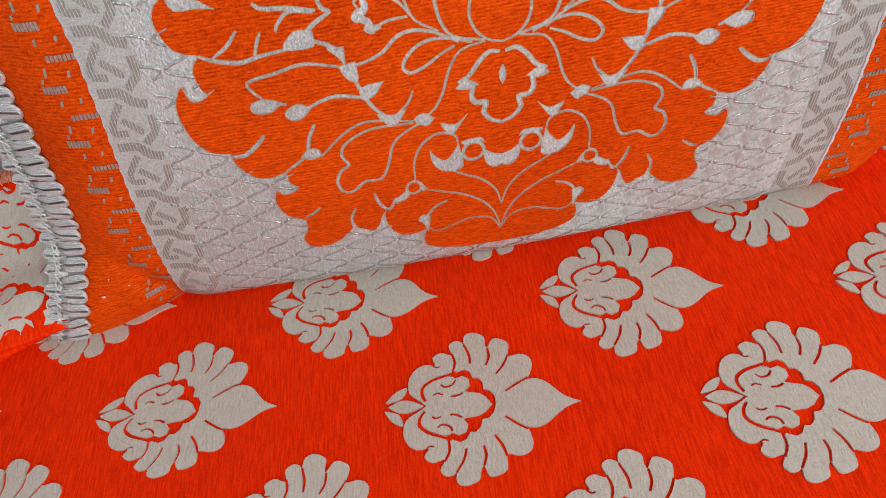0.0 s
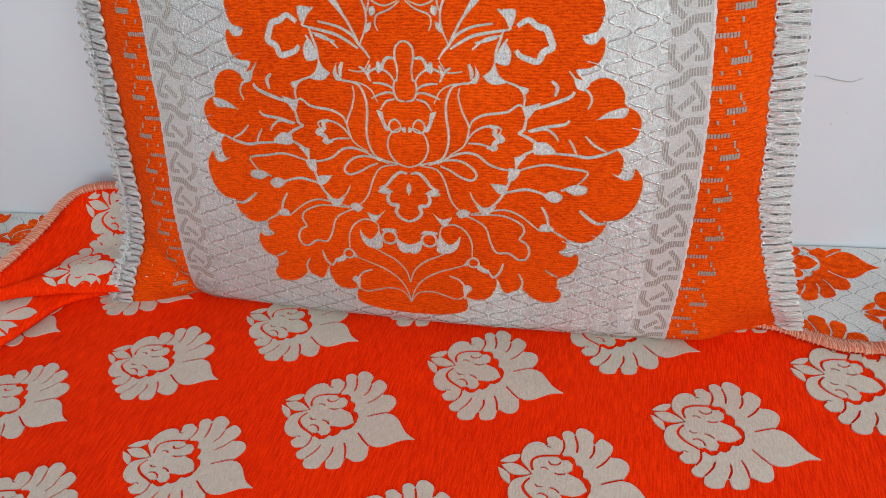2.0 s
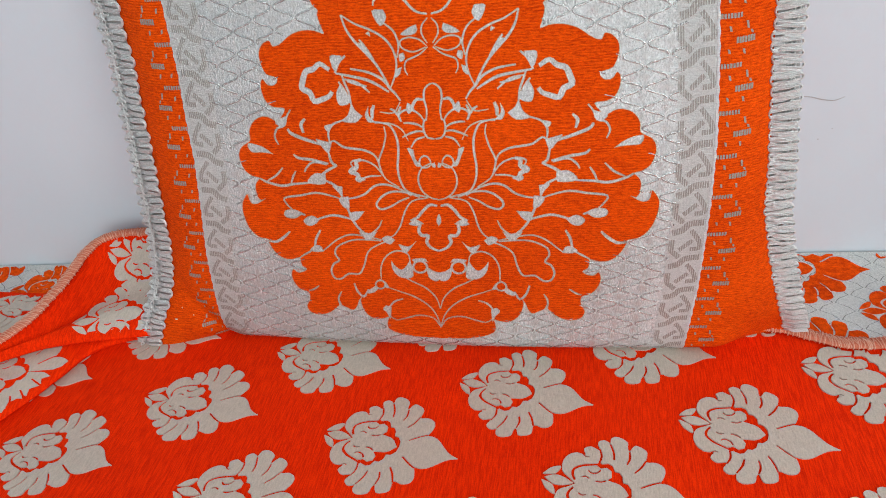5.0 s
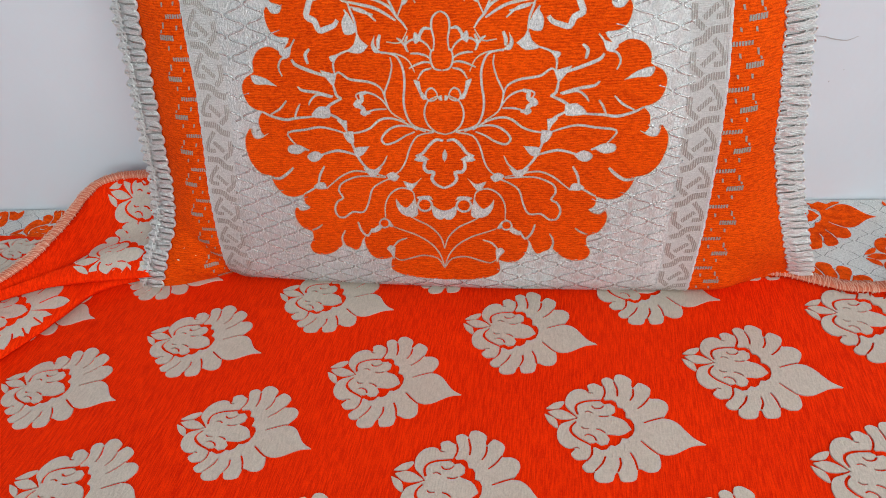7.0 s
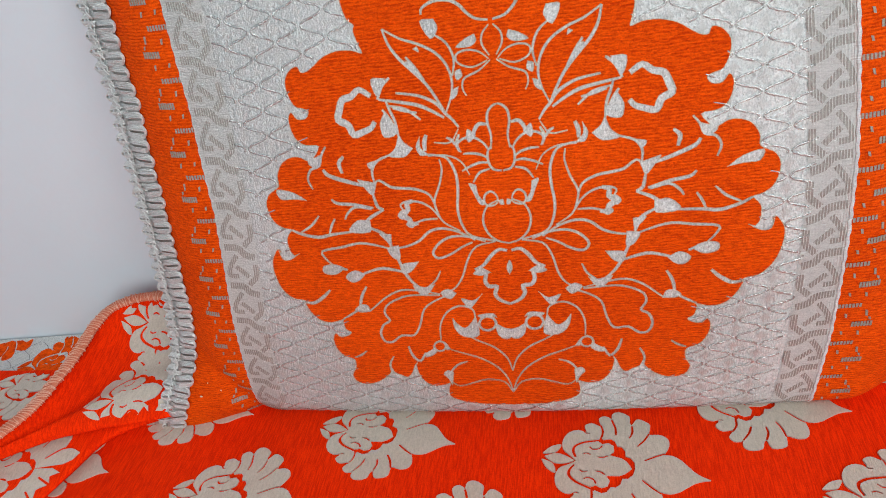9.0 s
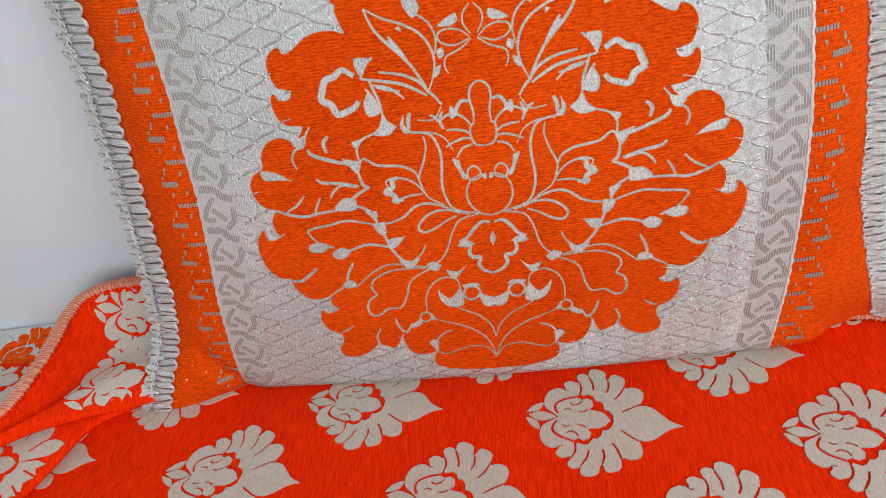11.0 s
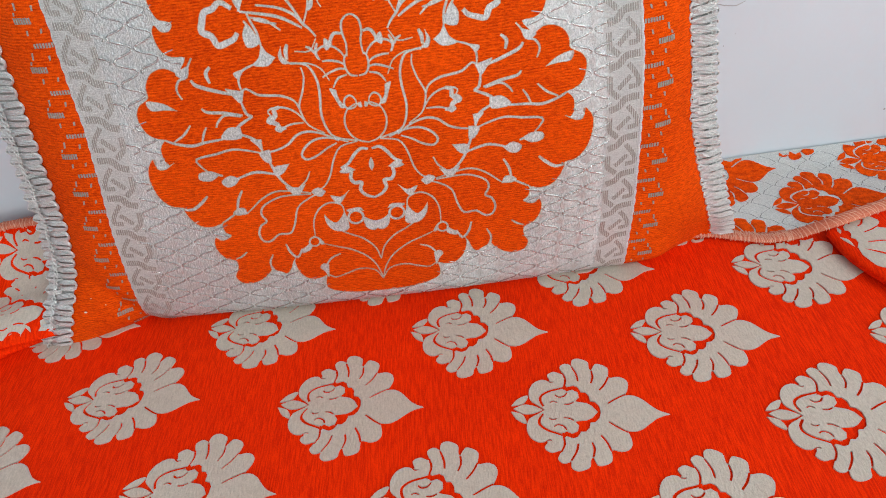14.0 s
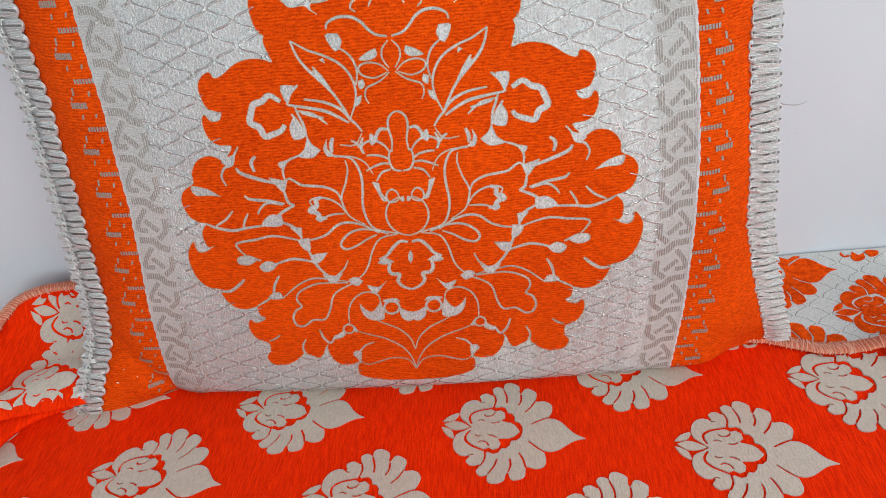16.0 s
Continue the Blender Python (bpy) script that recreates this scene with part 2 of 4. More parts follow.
wall_slab("wall_north", [(-2.0, wall_y(-2.0)), (2.2, wall_y(2.2)), (2.2, wall_y(2.2) + 0.15), (-2.0, wall_y(-2.0) + 0.15)], 0, 2.6, "plain white painted plaster wall with a hairline crack")
wall_slab("wall_west", [(-2.15, -2.6), (-2.0, -2.6), (-2.0, 0.3), (-2.15, 0.3)], 0, 2.6, "plain white painted side wall")
wall_slab("wall_east", [(2.2, -2.6), (2.35, -2.6), (2.35, 0.4), (2.2, 0.4)], 0, 2.6, "plain white painted side wall of the room")
# Unseen south side; its opening is assumed, to hold the main lamp.
wall_slab("wall_south_below_opening", [(-2.0, -2.6), (2.2, -2.6), (2.2, -2.45), (-2.0, -2.45)], 0, 0.9, "plain white painted wall below an assumed window opening")
wall_slab("wall_south_above_opening", [(-2.0, -2.6), (2.2, -2.6), (2.2, -2.45), (-2.0, -2.45)], 2.2, 2.6, "plain white painted wall above an assumed window opening")
wall_slab("wall_south_beside_opening", [(-2.0, -2.6), (0.05, -2.6), (0.05, -2.45), (-2.0, -2.45)], 0.9, 2.2, "plain white painted wall beside an assumed window opening")
wall_slab("wall_south_end", [(1.35, -2.6), (2.2, -2.6), (2.2, -2.45), (1.35, -2.45)], 0.9, 2.2, "plain white painted wall at the assumed window opening's other side")
v, f = box(-2.15, 2.35, -2.6, 0.42, -0.1, 0)
tagged(link("floor", v, f, FLOOR_MAT, smooth=False), "plain tiled floor under the seat", "floor", kind="structure")
v, f = box(-2.15, 2.35, -2.6, 0.42, 2.6, 2.7)
tagged(link("ceiling", v, f, WALL_PAINT, smooth=False), "plain white painted ceiling", "ceiling", kind="structure")


def on_wall(x, z, h=0.0):
    return Vector((x + 0.07 * h, wall_y(x) - h, z))


# ---- woven designs, one half each, in millimetres ----
BASE_EDGE = [(0, 16.5), (22.4, 17.9), (35.2, 23), (36.7, 29.2), (35.5, 35.2), (39.3, 33.8), (46, 33.4), (51.8, 39.4), (53.8, 49.3), (51.3, 53.8)]
TUFT_EDGE = [(54.9, 49.8), (57.1, 44.2), (60.1, 40.5), (63.8, 42.4), (67.2, 44.3), (68.6, 48.1), (70.1, 43.9), (76.6, 37.8), (84.2, 34.9), (90.5, 36.4), (92.9, 42.1), (89.9, 48.1), (89.7, 54.4)]
HOOKS_EDGE = [(95.3, 57.1), (98.9, 62.7), (99.7, 68.6), (98, 73.1), (95.3, 70.7), (91.1, 71.5), (88.1, 74), (91.1, 76.4), (91.8, 81.2), (91.2, 83.2), (98.5, 81.1), (104.9, 82.6), (109.3, 87.6), (111.6, 93.2), (111.7, 95.8), (118.5, 97.5), (123.7, 103.5), (126, 111.9), (126, 119.3), (123.9, 124), (121, 127.1)]
SIDE_EDGE = [(119.6, 124.2), (116.7, 122.6), (112.9, 123), (114.5, 125.6), (114.7, 131.8), (112.7, 135.3), (110.6, 137.6), (114.7, 138.7), (118.9, 141.7), (121.1, 147.4), (121.1, 152.5), (118.5, 156.7), (114, 159.2), (112.1, 161), (111.8, 165.9), (108.6, 171.1), (103.9, 173.7), (99, 173.9), (95.1, 171.8), (92.8, 171.3)]
SHOULDER_EDGE = [(87.3, 178.2), (93.8, 179.3), (98, 182), (100, 187.1), (100.2, 192), (98.4, 194.6), (95.9, 191.3), (91.5, 191.3), (89.4, 194.5), (92.3, 196.1), (96, 197.4), (98.4, 202.9), (98.6, 208.6), (95.8, 212.7), (91.7, 214.2), (90.1, 211.5), (87, 211.7), (83.3, 213.7), (78, 217), (71.1, 218.7), (64.1, 218.3), (59, 216.6)]
LEAF_EDGE = [(60.3, 220.5), (61.9, 225.8), (61.3, 228.5), (64.1, 230.8), (66, 236.5), (66.5, 242.4), (64.5, 247.2), (60.8, 249.9), (56.3, 250.7), (57.1, 247.2), (55.1, 244.9), (50.7, 242.7), (46.5, 239.3), (39.9, 239.7), (37.2, 237.7)]
CROWN_EDGE = [(33.7, 235.7), (36.4, 238.4), (35.6, 241), (34, 242), (37.8, 241.9), (40.2, 245.3), (39.5, 249.4), (36, 251.1), (34.4, 252), (36.8, 254), (36.9, 257.8), (34.3, 260.8), (30.3, 261.9), (28.8, 262.6), (28.8, 265.1), (27.6, 268.4), (23.8, 270.3), (18.1, 269.9), (14.9, 268), (14.2, 269.3), (12.8, 273.4), (8.3, 278.3), (4.4, 281), (1.6, 284.7)]
def medallion_lines():
    yield 1.2, [(0, 28.1), (2.8, 38.3), (8.3, 47.1), (17.3, 53.8), (25.2, 57.1), (33, 60.3)]
    yield 1.2, [(0, 27.1), (4.7, 35.4), (14.1, 37.6), (22.5, 34.9), (30.1, 32.6), (35.1, 36.2)]
    yield 1.2, [(0, 44), (2.6, 53.4), (9.1, 61.2), (17, 65.7), (23.3, 69.7)]
    yield 1.2, [(18.6, 81.2), (19.8, 86.8), (26.6, 89.2), (33.7, 85.3), (37.7, 77.3), (38.3, 67.3)]
    yield 1.5, [(24.7, 51.6), (30.7, 49), (35.4, 42.9)]
    yield 1.5, [(47.7, 58.7), (51.4, 52.5), (55.3, 57), (56.9, 63.6)]
    yield 1.2, [(66.3, 56.6), (69.1, 50.8), (69, 44.3)]
    yield 1.2, [(81.6, 60.6), (85.5, 57.5), (89.5, 55.8)]
    yield 1.5, [(29.5, 96.9), (38.3, 93.5), (45.5, 88.1), (48.7, 78.2), (52.7, 71.2), (59.7, 71.2), (65.3, 67), (69.7, 67.4), (71.5, 72.8), (69.2, 78.6), (65.2, 81.4), (67.4, 86.1), (65.8, 91.1), (59.3, 95), (51.5, 96.9), (36.4, 96.2)]
    yield 1.2, [(36.3, 96.9), (47.9, 99.5), (56.8, 100.2), (64.8, 96.8), (71.4, 91.5), (75.5, 88)]
    yield 1.5, [(75.5, 103.3), (78.9, 97.4), (80.9, 89.9)]
    yield 1.2, [(80.6, 89.9), (86.1, 86.3), (91.5, 83.2)]
    yield 1.8, [(96.1, 101.9), (100.4, 97.9), (106.2, 94.1), (111.4, 94.3)]
    yield 2.1, [(1, 119.8), (5.3, 120.5), (9.5, 117), (13.1, 112.4), (17.6, 110.2)]
    yield 2.4, [(16.9, 109.9), (11.9, 108.4), (12.5, 103.6), (10.6, 100.3), (6.5, 99.9), (7.6, 95.7), (5, 91.8), (0, 89.4)]
    yield 1.2, [(6.3, 125), (16.2, 122.9), (20.9, 115.9), (23.8, 106.9), (27.6, 100.7), (32.2, 97.7)]
    yield 1.5, [(11.3, 125.3), (19.6, 128.3), (27.7, 128.9), (34.2, 126.1), (38.3, 121), (35.7, 117.6), (29.6, 119.3), (23.8, 122.8), (17.9, 125.3)]
    yield 1.5, [(16.3, 126.3), (24.5, 131.3), (32.6, 133.5), (39, 132.1), (44.5, 127.7), (51, 125.2), (58.4, 124.1)]
    yield 1.2, [(58.5, 123.5), (66.3, 126.3), (75.7, 128.2), (85.2, 126.6), (96.9, 124.7), (95.4, 120.1), (92.7, 117.1)]
    yield 1.5, [(44.5, 99.2), (50.6, 105), (54, 110.7), (56.3, 117), (58.2, 122.4)]
    yield 1.5, [(54, 110.7), (61.3, 112.8), (67.7, 113.4), (77.8, 110.4)]
    yield 1.2, [(84.4, 113.5), (86.8, 114.1)]
    yield 1.2, [(35.2, 110.5), (38, 105.1), (43.4, 100.6)]
    yield 1.2, [(3, 146.1), (9.1, 142.8), (11.5, 136.3), (9.8, 129.7), (5.3, 125.3), (0, 123.7)]
    yield 1.5, [(6.3, 125.3), (17.9, 128.6), (21.9, 134.6), (23.2, 142.6), (22, 152.1), (22, 159.7), (24.5, 166.4), (28.2, 169), (37.4, 170.5)]
    yield 1.2, [(29.2, 167.5), (28.6, 162.5), (30.8, 155), (34, 148.1), (33.4, 142.5), (30.9, 136.7), (23.2, 131.6)]
    yield 1.5, [(34, 145.6), (36.2, 150.9), (42.4, 154.1), (50.1, 155.2), (54.9, 156.2), (60, 159.7), (63.1, 157.8)]
    yield 1.2, [(31.9, 138), (35.6, 143.7), (40.3, 147.1), (46.5, 148.5), (51.3, 146.9), (49.8, 143.5)]
    yield 1.2, [(33.5, 138.7), (40.5, 138.5), (46.9, 136.5)]
    yield 1.2, [(47.1, 179), (47.8, 186.1), (49.7, 191.4), (51, 195.6)]
    yield 1.2, [(52.5, 171.5), (59.5, 169), (62.8, 164.3), (62.5, 158.1)]
    yield 1.8, [(67.1, 157.4), (76.5, 160.4), (85.2, 163.9), (87.6, 167)]
    yield 1.8, [(76, 172.5), (78.9, 169.3), (78, 164.4)]
    yield 1.2, [(84.1, 177.8), (87.1, 173.8), (89.2, 168.9), (93.8, 167.4), (96.3, 162.7), (94.7, 157.8)]
    yield 1.5, [(64.3, 153.3), (63, 146.9), (60, 145.1)]
    yield 1.5, [(65.2, 146.2), (74.3, 148.5), (83.4, 149.8), (86.2, 152.1)]
    yield 1.2, [(66.2, 145.6), (74.4, 147.3), (79.2, 144.1), (81, 141.2)]
    yield 1.5, [(60, 145.1), (67, 141.8), (72.5, 137.9)]
    yield 1.5, [(78.3, 134.6), (89.3, 133.7), (97.1, 132.6), (106.1, 134.9), (110.7, 137.3)]
    yield 1.2, [(86.4, 142), (88.9, 138.2), (90.8, 134)]
    yield 1.2, [(94.5, 144), (99.5, 139.2), (105.9, 135.8)]
    yield 1.5, [(69.5, 136.4), (62.2, 132.3), (59.3, 125.8)]
    yield 1.32, [(45.8, 198.7), (36.3, 196.8), (30.2, 194.2), (26.4, 191.4), (23.7, 187.7), (21, 185), (18.3, 181.1)]
    yield 1.1, [(48.3, 192.3), (42.1, 190.4), (37, 189.3)]
    yield 0.88, [(18.6, 180.5), (22.9, 174.8), (30.7, 175.4)]
    yield 0.88, [(34.4, 169.4), (25.9, 169.1), (19, 165.6), (15.5, 159)]
    yield 1.9, [(1.3, 254.0), (3.7, 250.9), (6.5, 248.9), (7.7, 246.0), (10.5, 244.5)]
    yield 1.1, [(7.7, 242.7), (12.2, 241.4), (16.2, 239.6), (17.3, 237.0), (15.0, 235.3)]
    yield 1.0, [(3.8, 243.3), (7.1, 239.8), (8.7, 236.9)]
    yield 1.5, [(1.0, 223.8), (6.3, 224.9), (10.1, 227.6), (13.2, 231.0), (17.8, 233.4), (24.2, 233.7), (29.3, 231.7), (30.2, 229.0)]
    yield 1.0, [(0.9, 222.0), (4.0, 218.7), (4.4, 214.4), (1.5, 209.8)]
    yield 1.0, [(2.0, 208.5), (6.0, 211.8), (11.7, 213.1), (16.3, 211.6), (15.5, 208.0), (9.3, 205.9), (2.6, 208.0)]
    yield 1.0, [(1.4, 208.0), (5.8, 204.8), (9.3, 203.3), (13.7, 201.5), (14.7, 197.6), (13.2, 194.3)]
    yield 1.3, [(23.4, 188.1), (20.2, 195.0), (19.2, 201.5), (21.0, 208.0), (25.6, 213.6), (33.2, 217.9), (40.8, 220.8), (48.6, 225.4)]
    yield 1.3, [(48.6, 225.4), (46.3, 218.7), (42.3, 212.8), (36.8, 207.3), (30.7, 200.5), (26.0, 192.5), (23.7, 187.8)]
    yield 1.6, [(31.8, 202.7), (35.7, 208.5), (39.2, 213.2)]
    yield 1.2, [(18.7, 203.3), (17.4, 210.0), (20.1, 216.8), (26.5, 221.6)]
    yield 3.0, [(57.9, 198.4), (63.1, 201.7), (67.3, 199.1), (71.9, 197.9), (74.1, 193.6), (75.3, 189.3), (71.0, 186.8), (68.8, 182.1), (64.0, 183.0), (59.8, 184.5), (57.6, 187.1)]
    yield 1.5, [(54.8, 196.6), (52.1, 202.2), (47.9, 205.4)]
    yield 1.7, [(24.5, 186.0), (30.1, 189.5), (36.1, 192.5), (43.7, 194.4), (54.3, 196.6)]
    yield 1.4, [(35.6, 186.0), (42.1, 191.3), (50.1, 193.5)]
    yield 1.3, [(53.3, 192.2), (50.2, 187.3), (47.5, 180.8)]
    yield 1.2, [(15.5, 264.9), (12.7, 260.8), (9.3, 257.7)]
    yield 1.2, [(27.5, 258.6), (21.8, 257.3), (16.1, 255.2)]
    yield 1.2, [(37.8, 250.5), (30.4, 250.8), (24.2, 249.3)]
    yield 1.2, [(41.9, 242.8), (34.6, 241.0), (27.7, 241.4)]
    yield 1.3, [(0.3, 159.8), (4.1, 160.7), (6.1, 164.3), (6.1, 168.7), (4.6, 171.1)]
    yield 1.3, [(4.4, 170.0), (3.8, 176.1), (5.0, 181.6), (4.5, 186.4), (2.1, 189.0), (0, 189.7)]
    yield 1.9, [(5.6, 181.3), (9.1, 181.6), (11.5, 178.6), (11.7, 175.7)]
    yield 1.3, [(5.4, 169.3), (7.5, 172.9), (11.5, 175.8), (16.5, 176.0), (19.8, 173.5), (18.5, 169.8)]
    yield 1.3, [(5.9, 165.8), (9.2, 167.9), (13.8, 169.0), (17.6, 169.0)]
    yield 1.3, [(5.5, 163.8), (9.7, 164.4), (14.5, 163.1), (18.9, 161.1)]
    yield 1.7, [(18.5, 178.1), (20.2, 174.0), (19.0, 170.1)]
    yield 1.5, [(20.9, 173.4), (22.1, 175.6), (24.7, 177.1)]
    yield 2.3, [(35.4, 171.8), (35.3, 175.7), (33.9, 179.2)]
    yield 1.3, [(5.9, 161.1), (10.9, 159.6), (14.2, 155.2)]
    yield 1.2, [(3.3, 145.0), (3.8, 148.0), (6.3, 150.3), (9.2, 148.9), (10.0, 145.7), (8.3, 143.4), (5.3, 143.6), (3.3, 145.0)]
    yield 2.4, [(44.8, 148.5), (48.1, 147.3), (47.9, 144.2), (50.8, 141.5), (47.8, 139.2), (47.2, 136.7), (43.6, 137.0)]


def medallion_gaps():
    yield [(18.5, 83.2), (20.8, 78.8), (24.5, 75.1), (28.5, 78.1), (30.8, 81.7), (30.4, 75.6), (27.5, 70.6), (22.6, 68.4), (16.8, 70.4)]
    yield [(0, 73.6), (3.5, 74.5), (7.8, 77), (7.2, 70.3), (3.6, 66.8), (0, 68)]
    yield [(7, 81.1), (9.4, 84), (17.1, 83.2), (15.8, 81.2), (11.5, 82)]
    yield [(33, 60.3), (35.9, 65.5), (39.7, 67.3), (36, 63.8), (35.9, 60.3)]
    yield [(40.1, 66.4), (43.6, 61.3), (48.2, 57.8), (47.6, 55.1), (41.7, 58.2)]
    yield [(33.1, 43.8), (36.7, 45.3), (39.1, 42.1), (36.4, 38.2), (34.5, 33.2)]
    yield [(74.9, 87.6), (76.4, 91.8), (80.3, 92.1), (84, 89.1), (81, 87.2)]
    yield [(27.5, 96.9), (32, 99.9), (36.3, 97.3), (31.1, 93.5)]
    yield [(14.2, 96.1), (19.5, 92.3), (25.6, 93.9), (21.8, 87.6), (19, 89.2)]
    yield [(9.2, 108.1), (13.8, 110.9), (18.7, 108), (14, 106.6)]
    yield [(55.5, 125.9), (61.9, 124.7), (59.3, 119), (55.5, 118.4)]
    yield [(75.2, 110.5), (80.6, 113.2), (86.2, 109.9), (83.5, 106.1), (78.9, 106.9)]
    yield [(85.5, 114.5), (91.1, 117.1), (97.6, 116.3), (98, 112.2), (91.8, 110.9)]
    yield [(45.9, 116.4), (55.2, 115.3), (55.1, 110), (50.4, 110.8)]
    yield [(38.5, 102.9), (44, 101.4), (50.5, 102.8), (46.4, 96.9), (42.4, 97.3)]
    yield [(37.2, 178.7), (39.7, 174.1), (38, 169.9), (34.3, 170.3), (37.3, 173.6)]
    yield [(41, 173.5), (45.1, 176.8), (47.1, 180.1), (49.7, 174.4), (53.7, 170.9), (45.9, 169.7)]
    yield [(59.2, 169.6), (64.7, 168.3), (63.6, 165.4), (61.2, 166.1)]
    yield [(61.5, 158.5), (67.5, 160.1), (71.1, 160.9), (68.3, 156.8), (64.3, 152.4)]
    yield [(87.3, 174.3), (94.6, 171.3), (92.5, 168.5), (88.6, 169.2)]
    yield [(99.1, 152.3), (105.5, 156.9), (114.1, 158.9), (112.9, 153.7), (105.9, 153.3)]
    yield [(68.1, 139.9), (74.9, 140.4), (80.2, 134.6), (69, 133.8)]
    yield [(58.4, 132.1), (64.7, 132.6), (61.7, 128.7), (59.4, 125.1)]
    yield [(48.6, 142.9), (51, 144.4), (53.6, 141.5), (51.2, 139.3)]
    yield [(44.3, 137.2), (48.1, 138.7), (50, 136.5), (46.9, 134.6)]
    yield [(112.9, 123), (119.5, 124.5), (121, 127.1), (120.1, 121.2), (115.6, 120.6), (109.7, 124.1)]
    yield [(17.7, 77.5), (16.2, 73.8), (12.5, 72.2), (8.7, 73.7), (7, 77.4), (8.5, 81.1), (12.2, 82.7), (16, 81.2)]
    yield [(43.2, 63), (42.2, 60.1), (39.5, 58.9), (36.7, 60.1), (35.4, 62.9), (36.3, 65.8), (39, 67), (41.8, 65.9)]
    yield [(-0.1, 106.6), (1.2, 108.6), (1.5, 110.5), (1.2, 112.5), (-0.1, 114.5)]
    yield [(24.8, 227.0), (31.2, 226.7), (27.0, 219.1), (23.2, 223.0)]
    yield [(7.4, 219.2), (11.8, 217.7), (16.2, 214.6), (10.0, 214.1), (6.7, 216.2)]
    yield [(14.9, 205.9), (17.6, 204.9), (17.0, 201.2), (14.2, 202.8)]
    yield [(16.4, 198.6), (19.2, 197.6), (20.2, 193.4), (17.5, 195.0)]
    yield [(50.0, 205.5), (56.9, 205.6), (55.3, 198.2), (52.6, 200.1)]
    yield [(52.3, 191.1), (49.1, 186.9), (47.8, 180.8), (54.0, 179.5), (55.5, 184.7), (54.4, 188.0)]
    yield [(35.8, 209.0), (39.6, 211.8), (38.4, 207.7), (35.1, 205.5)]
    yield [(35.5, 216.0), (32.8, 214.4), (33.4, 216.9)]
    yield [(10.8, 176.9), (14.3, 180.1), (15.4, 176.6), (14.4, 173.9), (12.3, 175.1)]
    yield [(13.0, 154.1), (16.6, 155.0), (14.6, 149.7), (12.2, 144.3), (9.2, 144.5), (12.1, 148.7)]
    yield [(0.9, 146.4), (3.0, 145.6), (2.3, 143.5), (0.5, 143.6)]


def medallion_discs():
    yield [(16.1, 77.5), (15.1, 74.9), (12.5, 73.8), (9.8, 74.8), (8.6, 77.4), (9.7, 80), (12.3, 81.1), (14.9, 80.1)]
    yield [(41.9, 63), (41.3, 61), (39.4, 60.2), (37.5, 61), (36.6, 63), (37.3, 64.9), (39.1, 65.7), (41, 64.9)]


PETALS = [(0, 0), (-3.4, 1.1), (-7, 2.9), (-10.8, 6.2), (-14.6, 9.6), (-19.4, 11.5), (-25.6, 10.8), (-22.7, 12.2), (-20.5, 18.5), (-22, 22.4), (-26.2, 23.9), (-31.2, 23.2), (-31, 29.3), (-34.3, 31.9), (-38.4, 32.4), (-40.9, 28), (-42.1, 29.9), (-42.6, 33.9), (-48, 36.2), (-51.8, 34.7), (-52.3, 30.6), (-53.4, 31.5), (-56.5, 32.1), (-59.2, 29.7), (-57.8, 25.9), (-58.6, 24.8), (-62.8, 26.2), (-66.6, 23.7), (-65.1, 19.9), (-70.1, 20.3), (-74.8, 17.6), (-77.2, 12.3), (-76.4, 6.4), (-71.9, 2.9), (-68.6, 0.3)]
BUD = [(-85.7, 0.1), (-80, 2.9), (-74.9, 2.5), (-69.6, 0.2)]
SIDE_BUD = [(-87, 2), (-83.5, 6.5), (-78.8, 9.1), (-77.7, 8.2), (-80.1, 3.9), (-85, 2.2)]
def motif_lines():
    yield 1.32, [(-33, 5.9), (-27.4, 9.6), (-22.7, 12.2)]
    yield 1.32, [(-37.1, 14.4), (-33.7, 18.9), (-31.3, 24.2)]
    yield 1.32, [(-41.7, 18.9), (-40.3, 23.1), (-40.9, 28)]
    yield 1.32, [(-48.9, 20), (-49.6, 24.9), (-52.3, 30.6)]
    yield 1.32, [(-57.3, 14.8), (-56.1, 21), (-57.8, 25.9)]
    yield 0.88, [(-67.2, 20.6), (-64.9, 18.9), (-62.9, 19.2)]
    yield 1.7, [(-55.5, 16.2), (-60, 14.6), (-66, 12.6), (-70.2, 9.4), (-70.6, 5.8), (-68.8, 2.3)]
    yield 1.2, [(-51.8, 6), (-54.5, 4.6), (-57.5, 4.4)]
    yield 1.2, [(-55.4, 12.2), (-57.2, 9.8), (-60.4, 9), (-62.4, 10.4)]
    yield 1.0, [(-61, 5.2), (-63.5, 6), (-65.5, 5)]
MOTIF_GAP = [(-59, 13.8), (-55, 16.3), (-51.6, 17.3), (-49.2, 16.2), (-47.6, 12.9), (-45.2, 12.9), (-43.2, 10.6), (-42.7, 7.1), (-40, 6.6), (-37.8, 4), (-37.2, -0.2), (-38.8, -0.2), (-41.8, 3.6), (-44.6, 5.3), (-48.6, 5.9), (-51.4, 6.4), (-48.9, 9.2), (-49.4, 12.4), (-52.4, 14.1), (-55.6, 12.8), (-56.8, 13.8)]


# ---- bedspread ----
STEP_A, STEP_B, TIP = (0.1365, -0.0188), (0.057, -0.0652), (-0.042, -0.0275)
AXIS = math.atan2(STEP_A[1], STEP_A[0])


def hem_y(x):
    return float(np.interp(x, [0.2, 0.22, 0.236, 0.255, 0.275, 0.294, 0.328, 0.363, 0.5], [0.03, 0.0285, 0.0225, 0.0165, 0.017, 0.0205, 0.031, 0.041, 0.065]))


